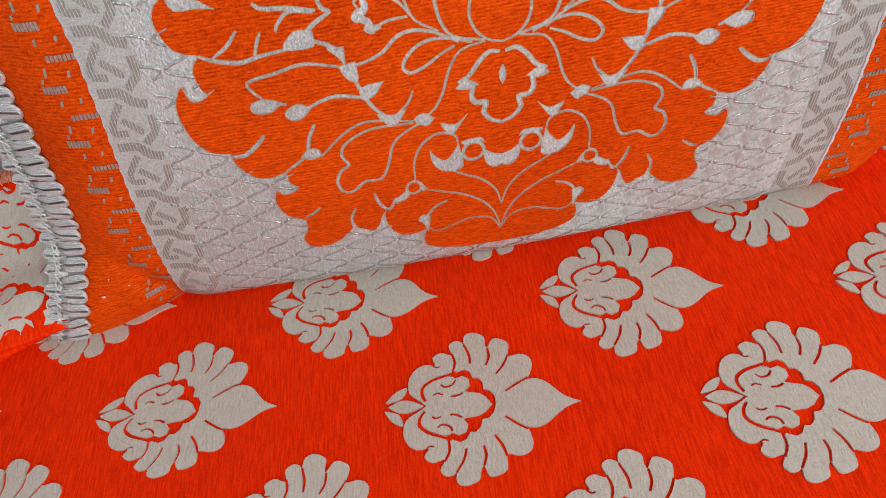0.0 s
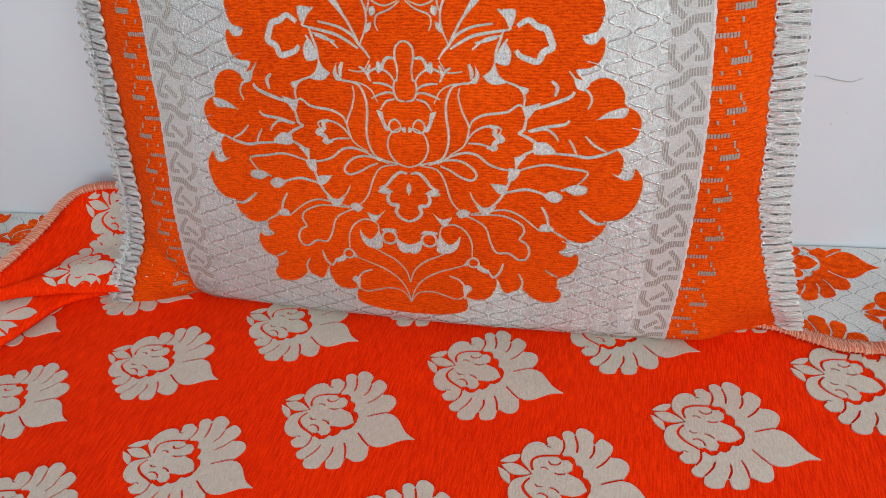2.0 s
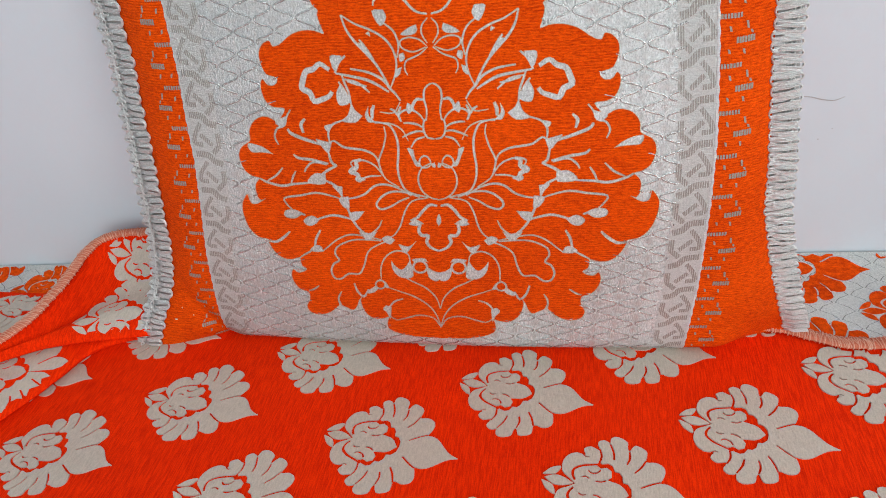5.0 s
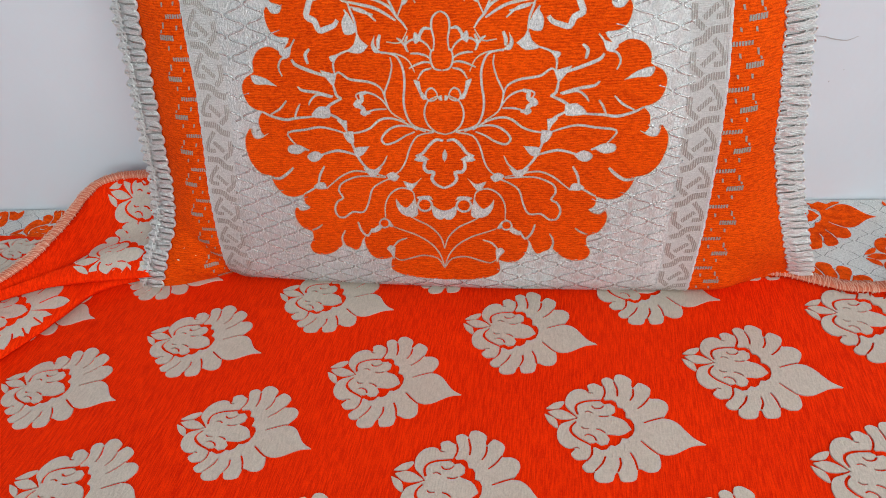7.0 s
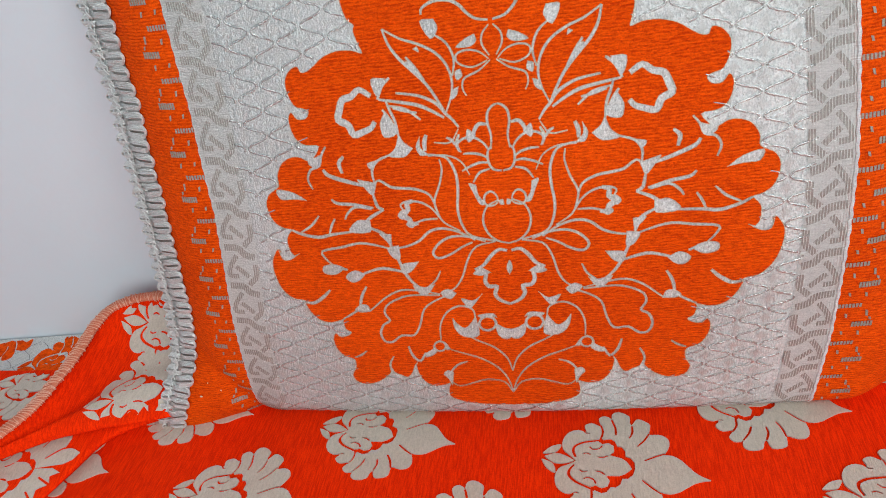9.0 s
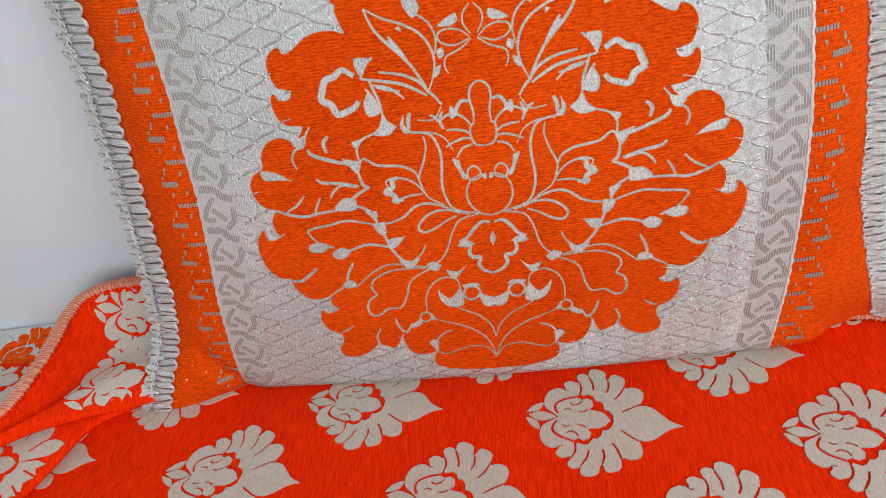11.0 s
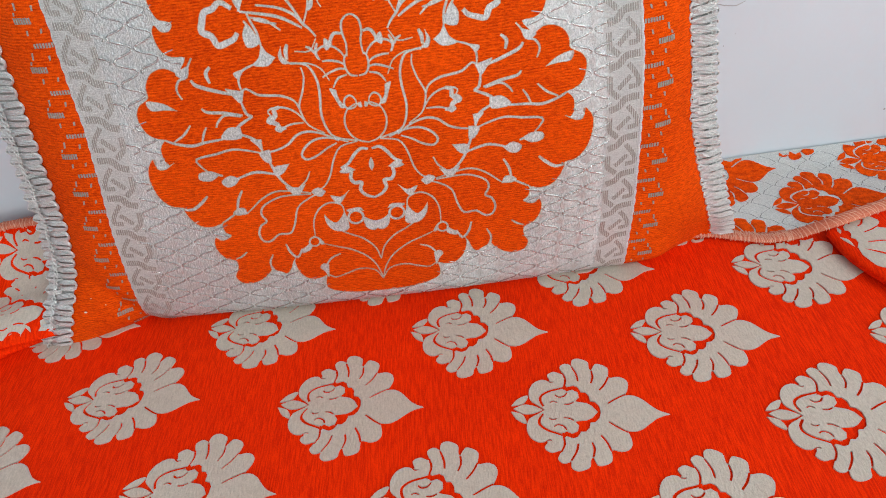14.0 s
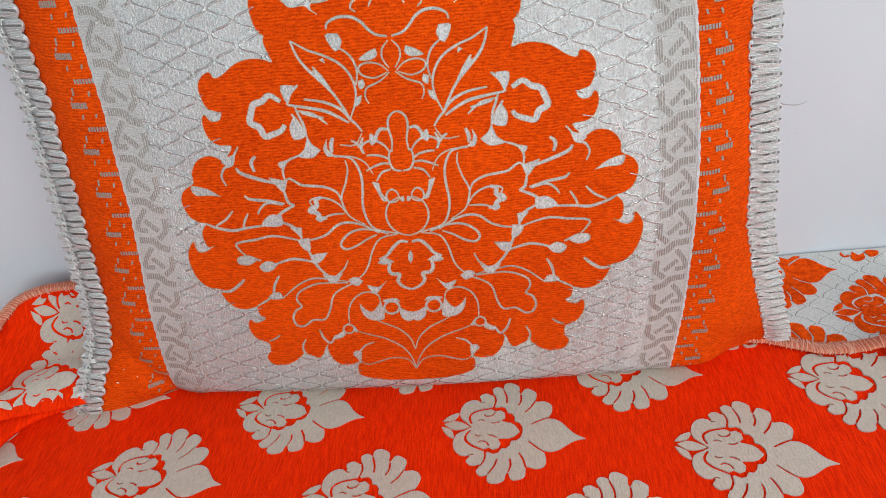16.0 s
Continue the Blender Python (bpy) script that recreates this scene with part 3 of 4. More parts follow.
def bed_z(x, y):
    z = 0.0011 * noise.noise((6 * x, 6 * y, 0.3)) + 0.0005 * noise.noise((22 * x, 16 * y, 4.0))
    return SEAT + z + 0.002 * smooth01(-0.02, 0.03, y) * smooth01(0.2, 0.3, x)


def bed(x, y, h):
    return Vector((x, y, bed_z(x, y) + h))


def motif_at(shape, tip, turn, surface, lift, mat, parent, test=None, label="", pull=0.0):
    v, tris, edges = shape
    c, s = math.cos(turn), math.sin(turn)
    g = min(1.0, max(0.0, (0.03 - tip[0]) / 0.1)) * pull
    v = [(x + 0.17 * g * max(y, 0.0), y * (1 - 0.16 * g) if y < 0 else y) for x, y in v]
    moved = [(tip[0] + 0.001 * (x * c - y * s), tip[1] + 0.001 * (x * s + y * c)) for x, y in v]
    return lay("motif", (moved, tris, edges), surface, lift, mat, parent, label, test)


half = spline(PETALS, 3)
motif_keep = [[tuple(p) for p in half] + [(-68, 0)], mirrored([tuple(p) for p in half] + [(-68, 0)])]
bud = spline(BUD, 4)
motif_keep.append([tuple(p) for p in bud] + [(x, -y) for x, y in reversed([tuple(q) for q in bud])][1:-1])
motif_keep[1] = [(x, -y) for x, y in reversed(motif_keep[0])]
side_bud = [tuple(p) for p in spline([*SIDE_BUD, SIDE_BUD[0]], 3)][:-1]
motif_keep += [side_bud, [(x, -y) for x, y in reversed(side_bud)]]
motif_cut = []
for w, line in motif_lines():
    for q in ribbon(line, w, 3, 0.7):
        motif_cut += [q, [(p[0], -p[1]) for p in reversed(q)]]
motif_cut += [MOTIF_GAP, [(x, -y) for x, y in reversed(MOTIF_GAP)]]
MOTIF = cutout(motif_keep, motif_cut, 5.0)
# the weave is pulled a little askew on one side
MOTIF = ([(x + 0.08 * min(y, 0.0), y) for x, y in MOTIF[0]], MOTIF[1], MOTIF[2])

spread = tagged(new("bedspread"), "orange chenille bedspread woven with silver palmette motifs, rumpled at its hem", "bedspread")
X0, X1, Y0 = -0.62, 0.8, -0.8
nx, ny = 178, 104
verts, faces = [], []
for i in range(nx + 1):
    for j in range(ny + 1):
        x = X0 + (X1 - X0) * i / nx
        y = Y0 + (hem_y(x) - Y0) * j / ny
        verts.append(bed(x, y, 0))
for i in range(nx):
    for j in range(ny):
        a = i * (ny + 1) + j
        faces.append((a, a + ny + 1, a + ny + 2, a + 1))
base = len(verts)
for i in range(nx + 1):
    p = verts[i * (ny + 1)]
    verts += [Vector((p.x, p.y - 0.02, p.z - 0.02)), Vector((p.x, p.y - 0.025, 0.03))]
for i in range(nx):
    a, b = base + 2 * i, base + 2 * i + 2
    faces += [(i * (ny + 1), a, b, (i + 1) * (ny + 1)), (a, a + 1, b + 1, b)]
link("sheet", verts, faces, SPREAD_ORANGE, spread)

for i in range(-4, 7):
    for j in range(-2, 12):
        tx = TIP[0] + i * STEP_A[0] + j * STEP_B[0] - (j // 2) * STEP_A[0]
        ty = TIP[1] + i * STEP_A[1] + j * STEP_B[1] - (j // 2) * STEP_A[1]
        if -0.45 < tx < 0.72 and -0.72 < ty < 0.09:
            motif_at(MOTIF, (tx, ty), AXIS + radians(0.3 - 12 * tx - 12 * ty), bed, 0.0009, SPREAD_SILVER, spread, lambda x, y: y < hem_y(x) - 0.003, pull=1.0)


def loft(curves):
    """A surface through the curves; gives place(s, t, h), s along them and t across, both 0 to 1."""
    fine = [[np.array(p) for p in spline(c, 12)] for c in curves]
    rows = len(fine[0])

    def place(s, t):
        k = min(max(s, 0), 1) * (rows - 1)
        i = min(int(k), rows - 2)
        q = [c[i] + (c[i + 1] - c[i]) * (k - i) for c in fine]
        m = min(max(t, 0), 1) * (len(q) - 1)
        j = min(int(m), len(q) - 2)
        u = m - j
        a, b = q[j], q[j + 1]
        m0 = (b - q[j - 1]) / 2 if j else b - a
        m1 = (q[j + 2] - a) / 2 if j + 2 < len(q) else b - a
        return (2 * u**3 - 3 * u**2 + 1) * a + (u**3 - 2 * u**2 + u) * m0 + (3 * u**2 - 2 * u**3) * b + (u**3 - u**2) * m1

    def lifted(s, t, h):
        p = place(s, t)
        d1, d2 = place(s + 0.01, t) - place(s - 0.01, t), place(s, t + 0.01) - place(s, t - 0.01)
        n = np.cross(d1, d2)
        n = n / (np.linalg.norm(n) + 1e-9)
        if n[2] < 0:
            n = -n
        return Vector(p + n * h)

    return lifted


def loft_mesh(name, surface, ns, nt, mat, parent, label=""):
    verts = [surface(i / ns, j / nt, 0) for i in range(ns + 1) for j in range(nt + 1)]
    faces = [(i * (nt + 1) + j, (i + 1) * (nt + 1) + j, (i + 1) * (nt + 1) + j + 1, i * (nt + 1) + j + 1) for i in range(ns) for j in range(nt)]
    ob = link(name, verts, faces, mat, parent, label)
    return ob


# the gathered fold beside the cushion
HEM_LEFT = [(-0.40, -0.14, 0.474), (-0.318, -0.053, 0.485), (-0.300, -0.009, 0.492), (-0.288, 0.047, 0.500), (-0.205, 0.058, 0.500)]
EDGE_LEFT = [(-0.41, -0.12, 0.472), (-0.312, -0.058, 0.475), (-0.277, -0.040, 0.473), (-0.241, -0.025, 0.467), (-0.205, -0.004, 0.456)]


def between(one, two, f, dz):
    return [tuple(np.array(p) * (1 - f) + np.array(q) * f + np.array((0, 0, dz))) for p, q in zip(one, two)]


def shifted(one, d):
    return [tuple(np.array(p) + np.array(d)) for p in one]


fold_left = loft([shifted(EDGE_LEFT, (-0.004, 0.012, -0.009)), shifted(EDGE_LEFT, (0.0, 0.001, -0.005)), EDGE_LEFT, between(EDGE_LEFT, HEM_LEFT, 0.22, 0.0015), between(EDGE_LEFT, HEM_LEFT, 0.5, -0.008), between(EDGE_LEFT, HEM_LEFT, 0.8, -0.007), HEM_LEFT])
left_flap = loft_mesh("folded_flap", fold_left, 90, 70, SPREAD_ORANGE, spread, "raised fold of the orange spread")
slope_left = loft([
    [(-0.385, -0.225, 0.448), (-0.303, -0.080, 0.448), (-0.286, -0.050, 0.448), (-0.270, -0.022, 0.448), (-0.228, 0.0, 0.448)],
    [(-0.377, -0.240, 0.456), (-0.294, -0.094, 0.457), (-0.279, -0.064, 0.457), (-0.265, -0.032, 0.455), (-0.224, -0.007, 0.4515)],
    [(-0.39, -0.17, 0.462), (-0.305, -0.068, 0.464), (-0.281, -0.045, 0.463), (-0.255, -0.022, 0.459), (-0.22, -0.001, 0.453)],
    [(-0.41, -0.10, 0.464), (-0.320, -0.03, 0.468), (-0.285, -0.015, 0.466), (-0.25, 0.0, 0.460), (-0.21, 0.02, 0.452)],
])
left_slope = loft_mesh("folded_flap", slope_left, 80, 40, SPREAD_ORANGE, spread, "lower layer of the folded orange spread")
fold_right = loft([
    [(0.298, 0.014, 0.449), (0.303, -0.012, 0.449), (0.319, -0.042, 0.449), (0.366, -0.115, 0.449)],
    [(0.292, 0.011, 0.455), (0.297, -0.017, 0.455), (0.313, -0.047, 0.455), (0.360, -0.120, 0.454)],
    [(0.296, 0.012, 0.461), (0.301, -0.014, 0.462), (0.317, -0.044, 0.462), (0.366, -0.117, 0.460)],
    [(0.335, 0.025, 0.463), (0.340, 0.000, 0.465), (0.355, -0.030, 0.464), (0.400, -0.100, 0.461)],
    [(0.46, 0.055, 0.455), (0.47, 0.03, 0.456), (0.48, 0.0, 0.455), (0.52, -0.07, 0.454)],
])
right_flap = loft_mesh("folded_flap", fold_right, 40, 40, SPREAD_ORANGE, spread, "raised fold of the orange spread")


def flap_top(ob):
    """A surface function that drops points from above onto a part of the spread."""
    from mathutils.bvhtree import BVHTree
    tree = BVHTree.FromPolygons([p.co for p in ob.data.vertices], [tuple(p.vertices) for p in ob.data.polygons])

    def hits(x, y):
        return tree.ray_cast(Vector((x, y, 0.7)), Vector((0, 0, -1)))[0] is not None

    def place(x, y, h):
        p, n, _, _ = tree.ray_cast(Vector((x, y, 0.7)), Vector((0, 0, -1)))
        if p is None:
            return Vector((x, y, SEAT - 0.01))
        return p + (n if n.z > 0 else -n) * h

    return place, hits


for flap, places in ((left_flap, (((-0.198, 0.040), 0), ((-0.203, 0.014), 30))), (left_slope, (((-0.262, -0.054), 14), ((-0.33, -0.13), 14)))):
    top, hits = flap_top(flap)
    for tip, turn in places:
        motif_at(MOTIF, tip, radians(turn), top, 0.0004, SPREAD_SILVER, spread, lambda x, y: hits(x, y) and hits(x - 0.003, y) and hits(x, y + 0.003) and hits(x + 0.002, y - 0.002))
top, hits = flap_top(right_flap)
for tip, turn in (((0.33, -0.032), -38), ((0.378, -0.082), -38), ((0.412, -0.016), -38), ((0.447, -0.065), -38)):
    motif_at(MOTIF, tip, radians(turn), top, 0.0004, SPREAD_SILVER, spread, lambda x, y: hits(x, y) and hits(x - 0.003, y) and hits(x + 0.003, y) and hits(x, y - 0.003))


def stitch_mesh():
    path = [(math.cos(a) * 0.0048, 0, math.sin(a) * 0.0024) for a in np.linspace(-0.5, math.pi + 0.5, 7)]
    v, f = tube(path, 0.00028, 4)
    me = bpy.data.meshes.new("stitch")
    me.from_pydata([tuple(p) for p in v], [], f)
    me.materials.append(STITCH)
    return me


STITCHES = stitch_mesh()


def hem(path, parent, mat=HEM_BAND):
    """A rolled edge bound with overlocked thread."""
    c = spline(path, 10)
    v, f = tube([tuple(p) for p in c], 0.005, 8, 0.34)
    band = link("hem", v, f, mat, parent, "hem overlocked with pale pink thread")
    length = 0.0
    for a, b in zip(c, c[1:]):
        d = Vector(b) - Vector(a)
        steps = max(1, round(d.length / 0.0023))
        for k in range(steps):
            p = Vector(a) + d * (k / steps)
            st = new("stitch", STITCHES)
            st.parent = band
            x = d.cross(Vector((0, 0, 1))).normalized()
            y = d.normalized()
            z = x.cross(y)
            m = Matrix((x, y, z)).transposed().to_4x4()
            st.matrix_basis = Matrix.Translation(p) @ m @ pose(0, 0, 0, 0, 0, random.uniform(-6, 34)) @ Matrix.Scale(random.uniform(0.9, 1.15), 4)


hem([fold_left(s, 1.0, 0.001) for s in np.linspace(0.1, 1, 14)], spread)
hem([bed(x, hem_y(x), 0.003) for x in np.linspace(0.19, 0.275, 9)] + [Vector((x, hem_y(x) - 0.0075, 0.4655)) for x in np.linspace(0.3, 0.5, 8)], spread)

# ---- seat cover behind ----
cover = tagged(new("seat_cover"), "silver seat cover with orange palmettes, tucked against the wall", "cover")


def back_z(x, y):
    return SEAT - 0.004 + 0.0015 * noise.noise((9 * x, 9 * y, 7.7)) + 0.004 * smooth01(0.03, 0.0, wall_y(x) - y)


def back(x, y, h):
    return Vector((x, y, back_z(x, y) + h))


nx, ny = 160, 30
verts, faces = [], []
for i in range(nx + 1):
    x = -0.62 + 1.42 * i / nx
    for j in range(ny + 1):
        y = -0.06 + (wall_y(x) - 0.0015 + 0.06) * j / ny
        low = 0.006 * (1 - smooth01(-0.03, 0.02, y))
        verts.append(back(x, y, -low))
for i in range(nx):
    for j in range(ny):
        a = i * (ny + 1) + j
        faces.append((a, a + ny + 1, a + ny + 2, a + 1))
link("cover_sheet", verts, faces, COVER_SILVER, cover)
for i in range(-6, 5):
    for j in range(-2, 3):
        tx, ty = 0.296 + 0.136 * i + 0.068 * j, 0.098 + 0.004 * i - 0.041 * j
        if -0.55 < tx < 0.75 and -0.02 < ty < 0.18:
            ob = motif_at(MOTIF, (tx, ty), 0.03, back, 0.0005, CUSHION_ORANGE, cover, lambda x, y: -0.02 < y < wall_y(x) - 0.003)
            if ob:
                ob["label"] = "orange chenille palmette"

weave = []
for i in range(-50, 66):
    for k in range(30):
        y0, y1 = 0.02 + 0.0042 * k, 0.02 + 0.0042 * (k + 1)
        xs = [0.0122 * i + 0.0056 * math.sin(2 * math.pi * q / 0.0168 + math.pi * (i % 2)) for q in (y0, y1)]
        if y1 < wall_y(xs[0]) - 0.004 and (xs[0] > 0.19 or xs[0] < -0.2):
            weave.append([(xs[0] - 0.0003, y0), (xs[0] + 0.0003, y0), (xs[1] + 0.0003, y1), (xs[1] - 0.0003, y1)])
verts = [back(*p, 0.00025) for q in weave for p in q]
tagged(link("cover_weave", verts, [tuple(range(4 * k, 4 * k + 4)) for k in range(len(weave))], SILVER_THREAD, cover, "fine woven wavy lines"), kind="stuff")

# ---- marks on the wall ----
quads = ribbon([(0.2225, 0.5815), (0.229, 0.5808), (0.2345, 0.579), (0.2425, 0.5776), (0.246, 0.5784), (0.2495, 0.58)], 0.0007, 3, 0.25)
tagged(link("wall_crack", [on_wall(p[0], p[1], 0.0004) for q in quads for p in q], [tuple(range(4 * k, 4 * k + 4)) for k in range(len(quads))], CRACK), "hairline crack in the white wall paint", "crack", kind="structure")
for x, z, r in ((0.2405, 0.5492, 0.0004), (0.2475, 0.5572, 0.0003), (0.3725, 0.5202, 0.0006), (0.3824, 0.4767, 0.0008)):
    ring = [on_wall(x + r * math.cos(a), z + 1.3 * r * math.sin(a), 0.0004) for a in np.linspace(0, 2 * math.pi, 9)[:-1]]
    tagged(link("wall_chip", ring, [tuple(range(8))], CRACK), "tiny dark chip in the white wall paint", "chip", kind="structure")

# ---- seat under the covers ----
v, f = box(X0 + 0.004, X1 - 0.004, Y0 - 0.01, -0.07, 0.005, SEAT - 0.012)
tagged(link("seat_block", v, f, SPREAD_ORANGE, smooth=False), "upholstered seat hidden under the bedspread", "seat")
v, f = box(X0 + 0.004, X1 - 0.004, -0.069, 0.05, 0.005, SEAT - 0.014)
tagged(link("seat_back_edge", v, f, SPREAD_ORANGE, smooth=False), "rear edge of the seat under its cover", "seat")

# ---- cushion ----
TOP = 0.385


def axis_x(v):
    return 0.001 * float(np.interp(1000 * v, [19, 44, 90, 123, 284], [-7, -5, -2, 0.5, 1]))


def seam_left(v):
    return -float(np.interp(v, [0, 0.012, 0.04, 0.08, 0.116, 0.15, 0.2, 0.25, 0.285, TOP], [0.225, 0.218, 0.207, 0.196, 0.1915, 0.1885, 0.187, 0.192, 0.199, 0.208]))


def seam_right(v):
    return float(np.interp(v, [0, 0.012, 0.03, 0.058, 0.08, 0.104, 0.15, 0.2, 0.25, 0.3, TOP], [0.222, 0.219, 0.211, 0.2015, 0.1945, 0.189, 0.184, 0.178, 0.179, 0.187, 0.196]))


def front_y(x, v):
    k = min(v, 0.30) - 0.10
    y = -0.0046 + 0.0348 * x + 0.145 * k + 0.87 * k * k + 0.177 * x * x + 0.1 * max(0.0, v - 0.30)
    y += 0.010 * max(0.0, 1 - v / 0.014) ** 2
    gap = max(0.0, min(x - seam_left(v), seam_right(v) - x))
    y += 0.011 * max(0.0, 1 - gap / 0.03) ** 2 * smooth01(0.0, 0.05, v)
    ear = smooth01(-0.165, -0.222, x) * (1 - smooth01(0.0, 0.06, v))
    y += (-0.019 - y) * ear
    ear = smooth01(0.17, 0.215, x) * (1 - smooth01(0.0, 0.05, v))
    y += (0.026 - y) * ear
    # soft folds near the lower corners and along the middle seam
    y += 0.0045 * math.exp(-((x + 0.168 + 0.5 * v) / 0.008) ** 2) * (1 - smooth01(0.02, 0.07, v))
    y += 0.0008 * noise.noise((14 * x, 9 * v, 2.0))
    return y


def cushion_front(x, v, h):
    e = 0.002
    fx = (front_y(x + e, v) - front_y(x - e, v)) / (2 * e)
    fv = (front_y(x, v + e) - front_y(x, v - e)) / (2 * e)
    n = Vector((fx, -1, fv)).normalized()
    return Vector((x, front_y(x, v), SEAT + v)) + n * h


def pattern(u, v, h):
    """The woven design: u and v in millimetres from the middle of the lower edge."""
    v *= 0.001
    v -= 0.004 * smooth01(20, 90, u) * smooth01(0.15, 0.21, v)
    u -= 3.0 * smooth01(0, 55, u) * smooth01(0.2, 0.245, v)
    return cushion_front(0.001 * u + axis_x(v), v, h)


cushion = tagged(new("cushion"), "square orange and silver damask cushion with silver braid edging", "cushion")
STRIPE_L = [(0.0, -0.170), (0.011, -0.169), (0.042, -0.166), (0.083, -0.161), (0.117, -0.155), (0.148, -0.151), (0.2, -0.150), (0.25, -0.154), (0.3, -0.154), (TOP, -0.156)]
STRIPE_R = [(0.0, 0.151), (0.016, 0.152), (0.06, 0.154), (0.117, 0.154), (0.153, 0.153), (0.2, 0.149), (0.238, 0.145), (0.277, 0.141), (0.3, 0.140), (TOP, 0.140)]


def stripe_left(v):
    return float(np.interp(v, [a for a, _ in STRIPE_L], [b for _, b in STRIPE_L]))


def stripe_right(v):
    return float(np.interp(v, [a for a, _ in STRIPE_R], [b for _, b in STRIPE_R]))


def panel(name, left, right, nx, nv, mat, label, lift=0.0):
    verts = []
    for j in range(nv + 1):
        v = TOP * j / nv
        a, b = left(v), right(v)
        for i in range(nx + 1):
            verts.append(cushion_front(a + (b - a) * i / nx, v, lift))
    faces = [(j * (nx + 1) + i, j * (nx + 1) + i + 1, (j + 1) * (nx + 1) + i + 1, (j + 1) * (nx + 1) + i) for j in range(nv) for i in range(nx)]
    return link(name, verts, faces, mat, cushion, label)


panel("centre_panel", stripe_left, stripe_right, 80, 110, SILVER, "silver satin centre panel")
panel("side_stripe", seam_left, stripe_left, 16, 130, CUSHION_ORANGE, "orange chenille side stripe")
panel("side_stripe", stripe_right, seam_right, 16, 130, CUSHION_ORANGE, "orange chenille side stripe")

# back of the cover
verts, faces = [], []
nx, nv = 40, 40
for j in range(nv + 1):
    v = TOP * j / nv
    a, b = seam_left(v), seam_right(v)
    for i in range(nx + 1):
        s = i / nx
        x = a + (b - a) * s
        edge = front_y(a, v) * (1 - s) + front_y(b, v) * s
        fat = min(1.0, 4 * s * (1 - s) * 1.6) * min(1.0, 6 * (1 - j / nv), 0.25 + 5 * j / nv)
        y = max(front_y(x, v) + 0.002 * fat, edge + (wall_y(x) - 0.006 - edge) * fat)
        if i in (0, nx) or j in (0, nv):
            y = front_y(x, v)
        verts.append((x, min(y, wall_y(x) - 0.003), SEAT + v))
faces = [(j * (nx + 1) + i, (j + 1) * (nx + 1) + i, (j + 1) * (nx + 1) + i + 1, j * (nx + 1) + i + 1) for j in range(nv) for i in range(nx)]
link("back_panel", verts, faces, CUSHION_ORANGE, cushion, "orange back of the cover")

# the large medallion
outline = []
for edge in (BASE_EDGE, TUFT_EDGE, HOOKS_EDGE, SIDE_EDGE, SHOULDER_EDGE, LEAF_EDGE, CROWN_EDGE):
    outline += edge
right_half = [tuple(p) for p in spline(outline, 3)]
right_half = [(max(x, 0.0), v) for x, v in right_half]
whole = right_half + [(-x, v) for x, v in reversed(right_half[:-1])]
cuts = []
for w, line in medallion_lines():
    if line[0][0] > 40:
        w *= 1.2
    for q in ribbon(line, w, 3):
        cuts += [q, mirrored(q)]
for gap in medallion_gaps():
    g = [tuple(p) for p in spline([*gap, gap[0]], 3)][:-1]
    cuts += [g, mirrored(g)]
discs = []
for disc in medallion_discs():
    g = [tuple(p) for p in spline([*disc, disc[0]], 2)][:-1]
    discs += [g, mirrored(g)]
MEDALLION = cutout([whole], cuts, 6.0, discs)
lay("medallion", MEDALLION, pattern, 0.0004, CUSHION_ORANGE, cushion, "raised orange chenille flower medallion")


def strokes(name, quads, lift, mat, label, surface):
    """Many short flat bars, each laid on its own on the surface."""
    verts, faces = [], []
    for q in quads:
        k = len(verts)
        verts += [surface(p[0], p[1], lift + (p[2] if len(p) > 2 else 0.0)) for p in q]
        faces.append(tuple(range(k, k + len(q))))
    ob = link(name, verts, faces, mat, cushion, label)
    ob["kind"] = "stuff"
    return ob


# couched thread round every edge of the medallion
rope = []
for a, b in MEDALLION[2]:
    p, q = np.array(MEDALLION[0][a]), np.array(MEDALLION[0][b])
    d = q - p
    n = np.array((d[1], -d[0])) / (np.linalg.norm(d) + 1e-9)
    rope.append([p, p + 0.32 * n, q + 0.32 * n, q])
strokes("outline_thread", rope, 0.00055, GOLD_THREAD, "pale gold couched thread", pattern)

# ogee lattice of the silver ground
whole_array = np.array(whole)


def in_medallion(x, y):
    a, c = whole_array, np.roll(whole_array, -1, 0)
    cross = ((a[:, 1] > y) != (c[:, 1] > y)) & (x < (c[:, 0] - a[:, 0]) * (y - a[:, 1]) / (c[:, 1] - a[:, 1] + 1e-12) + a[:, 0])
    return bool(cross.sum() % 2)


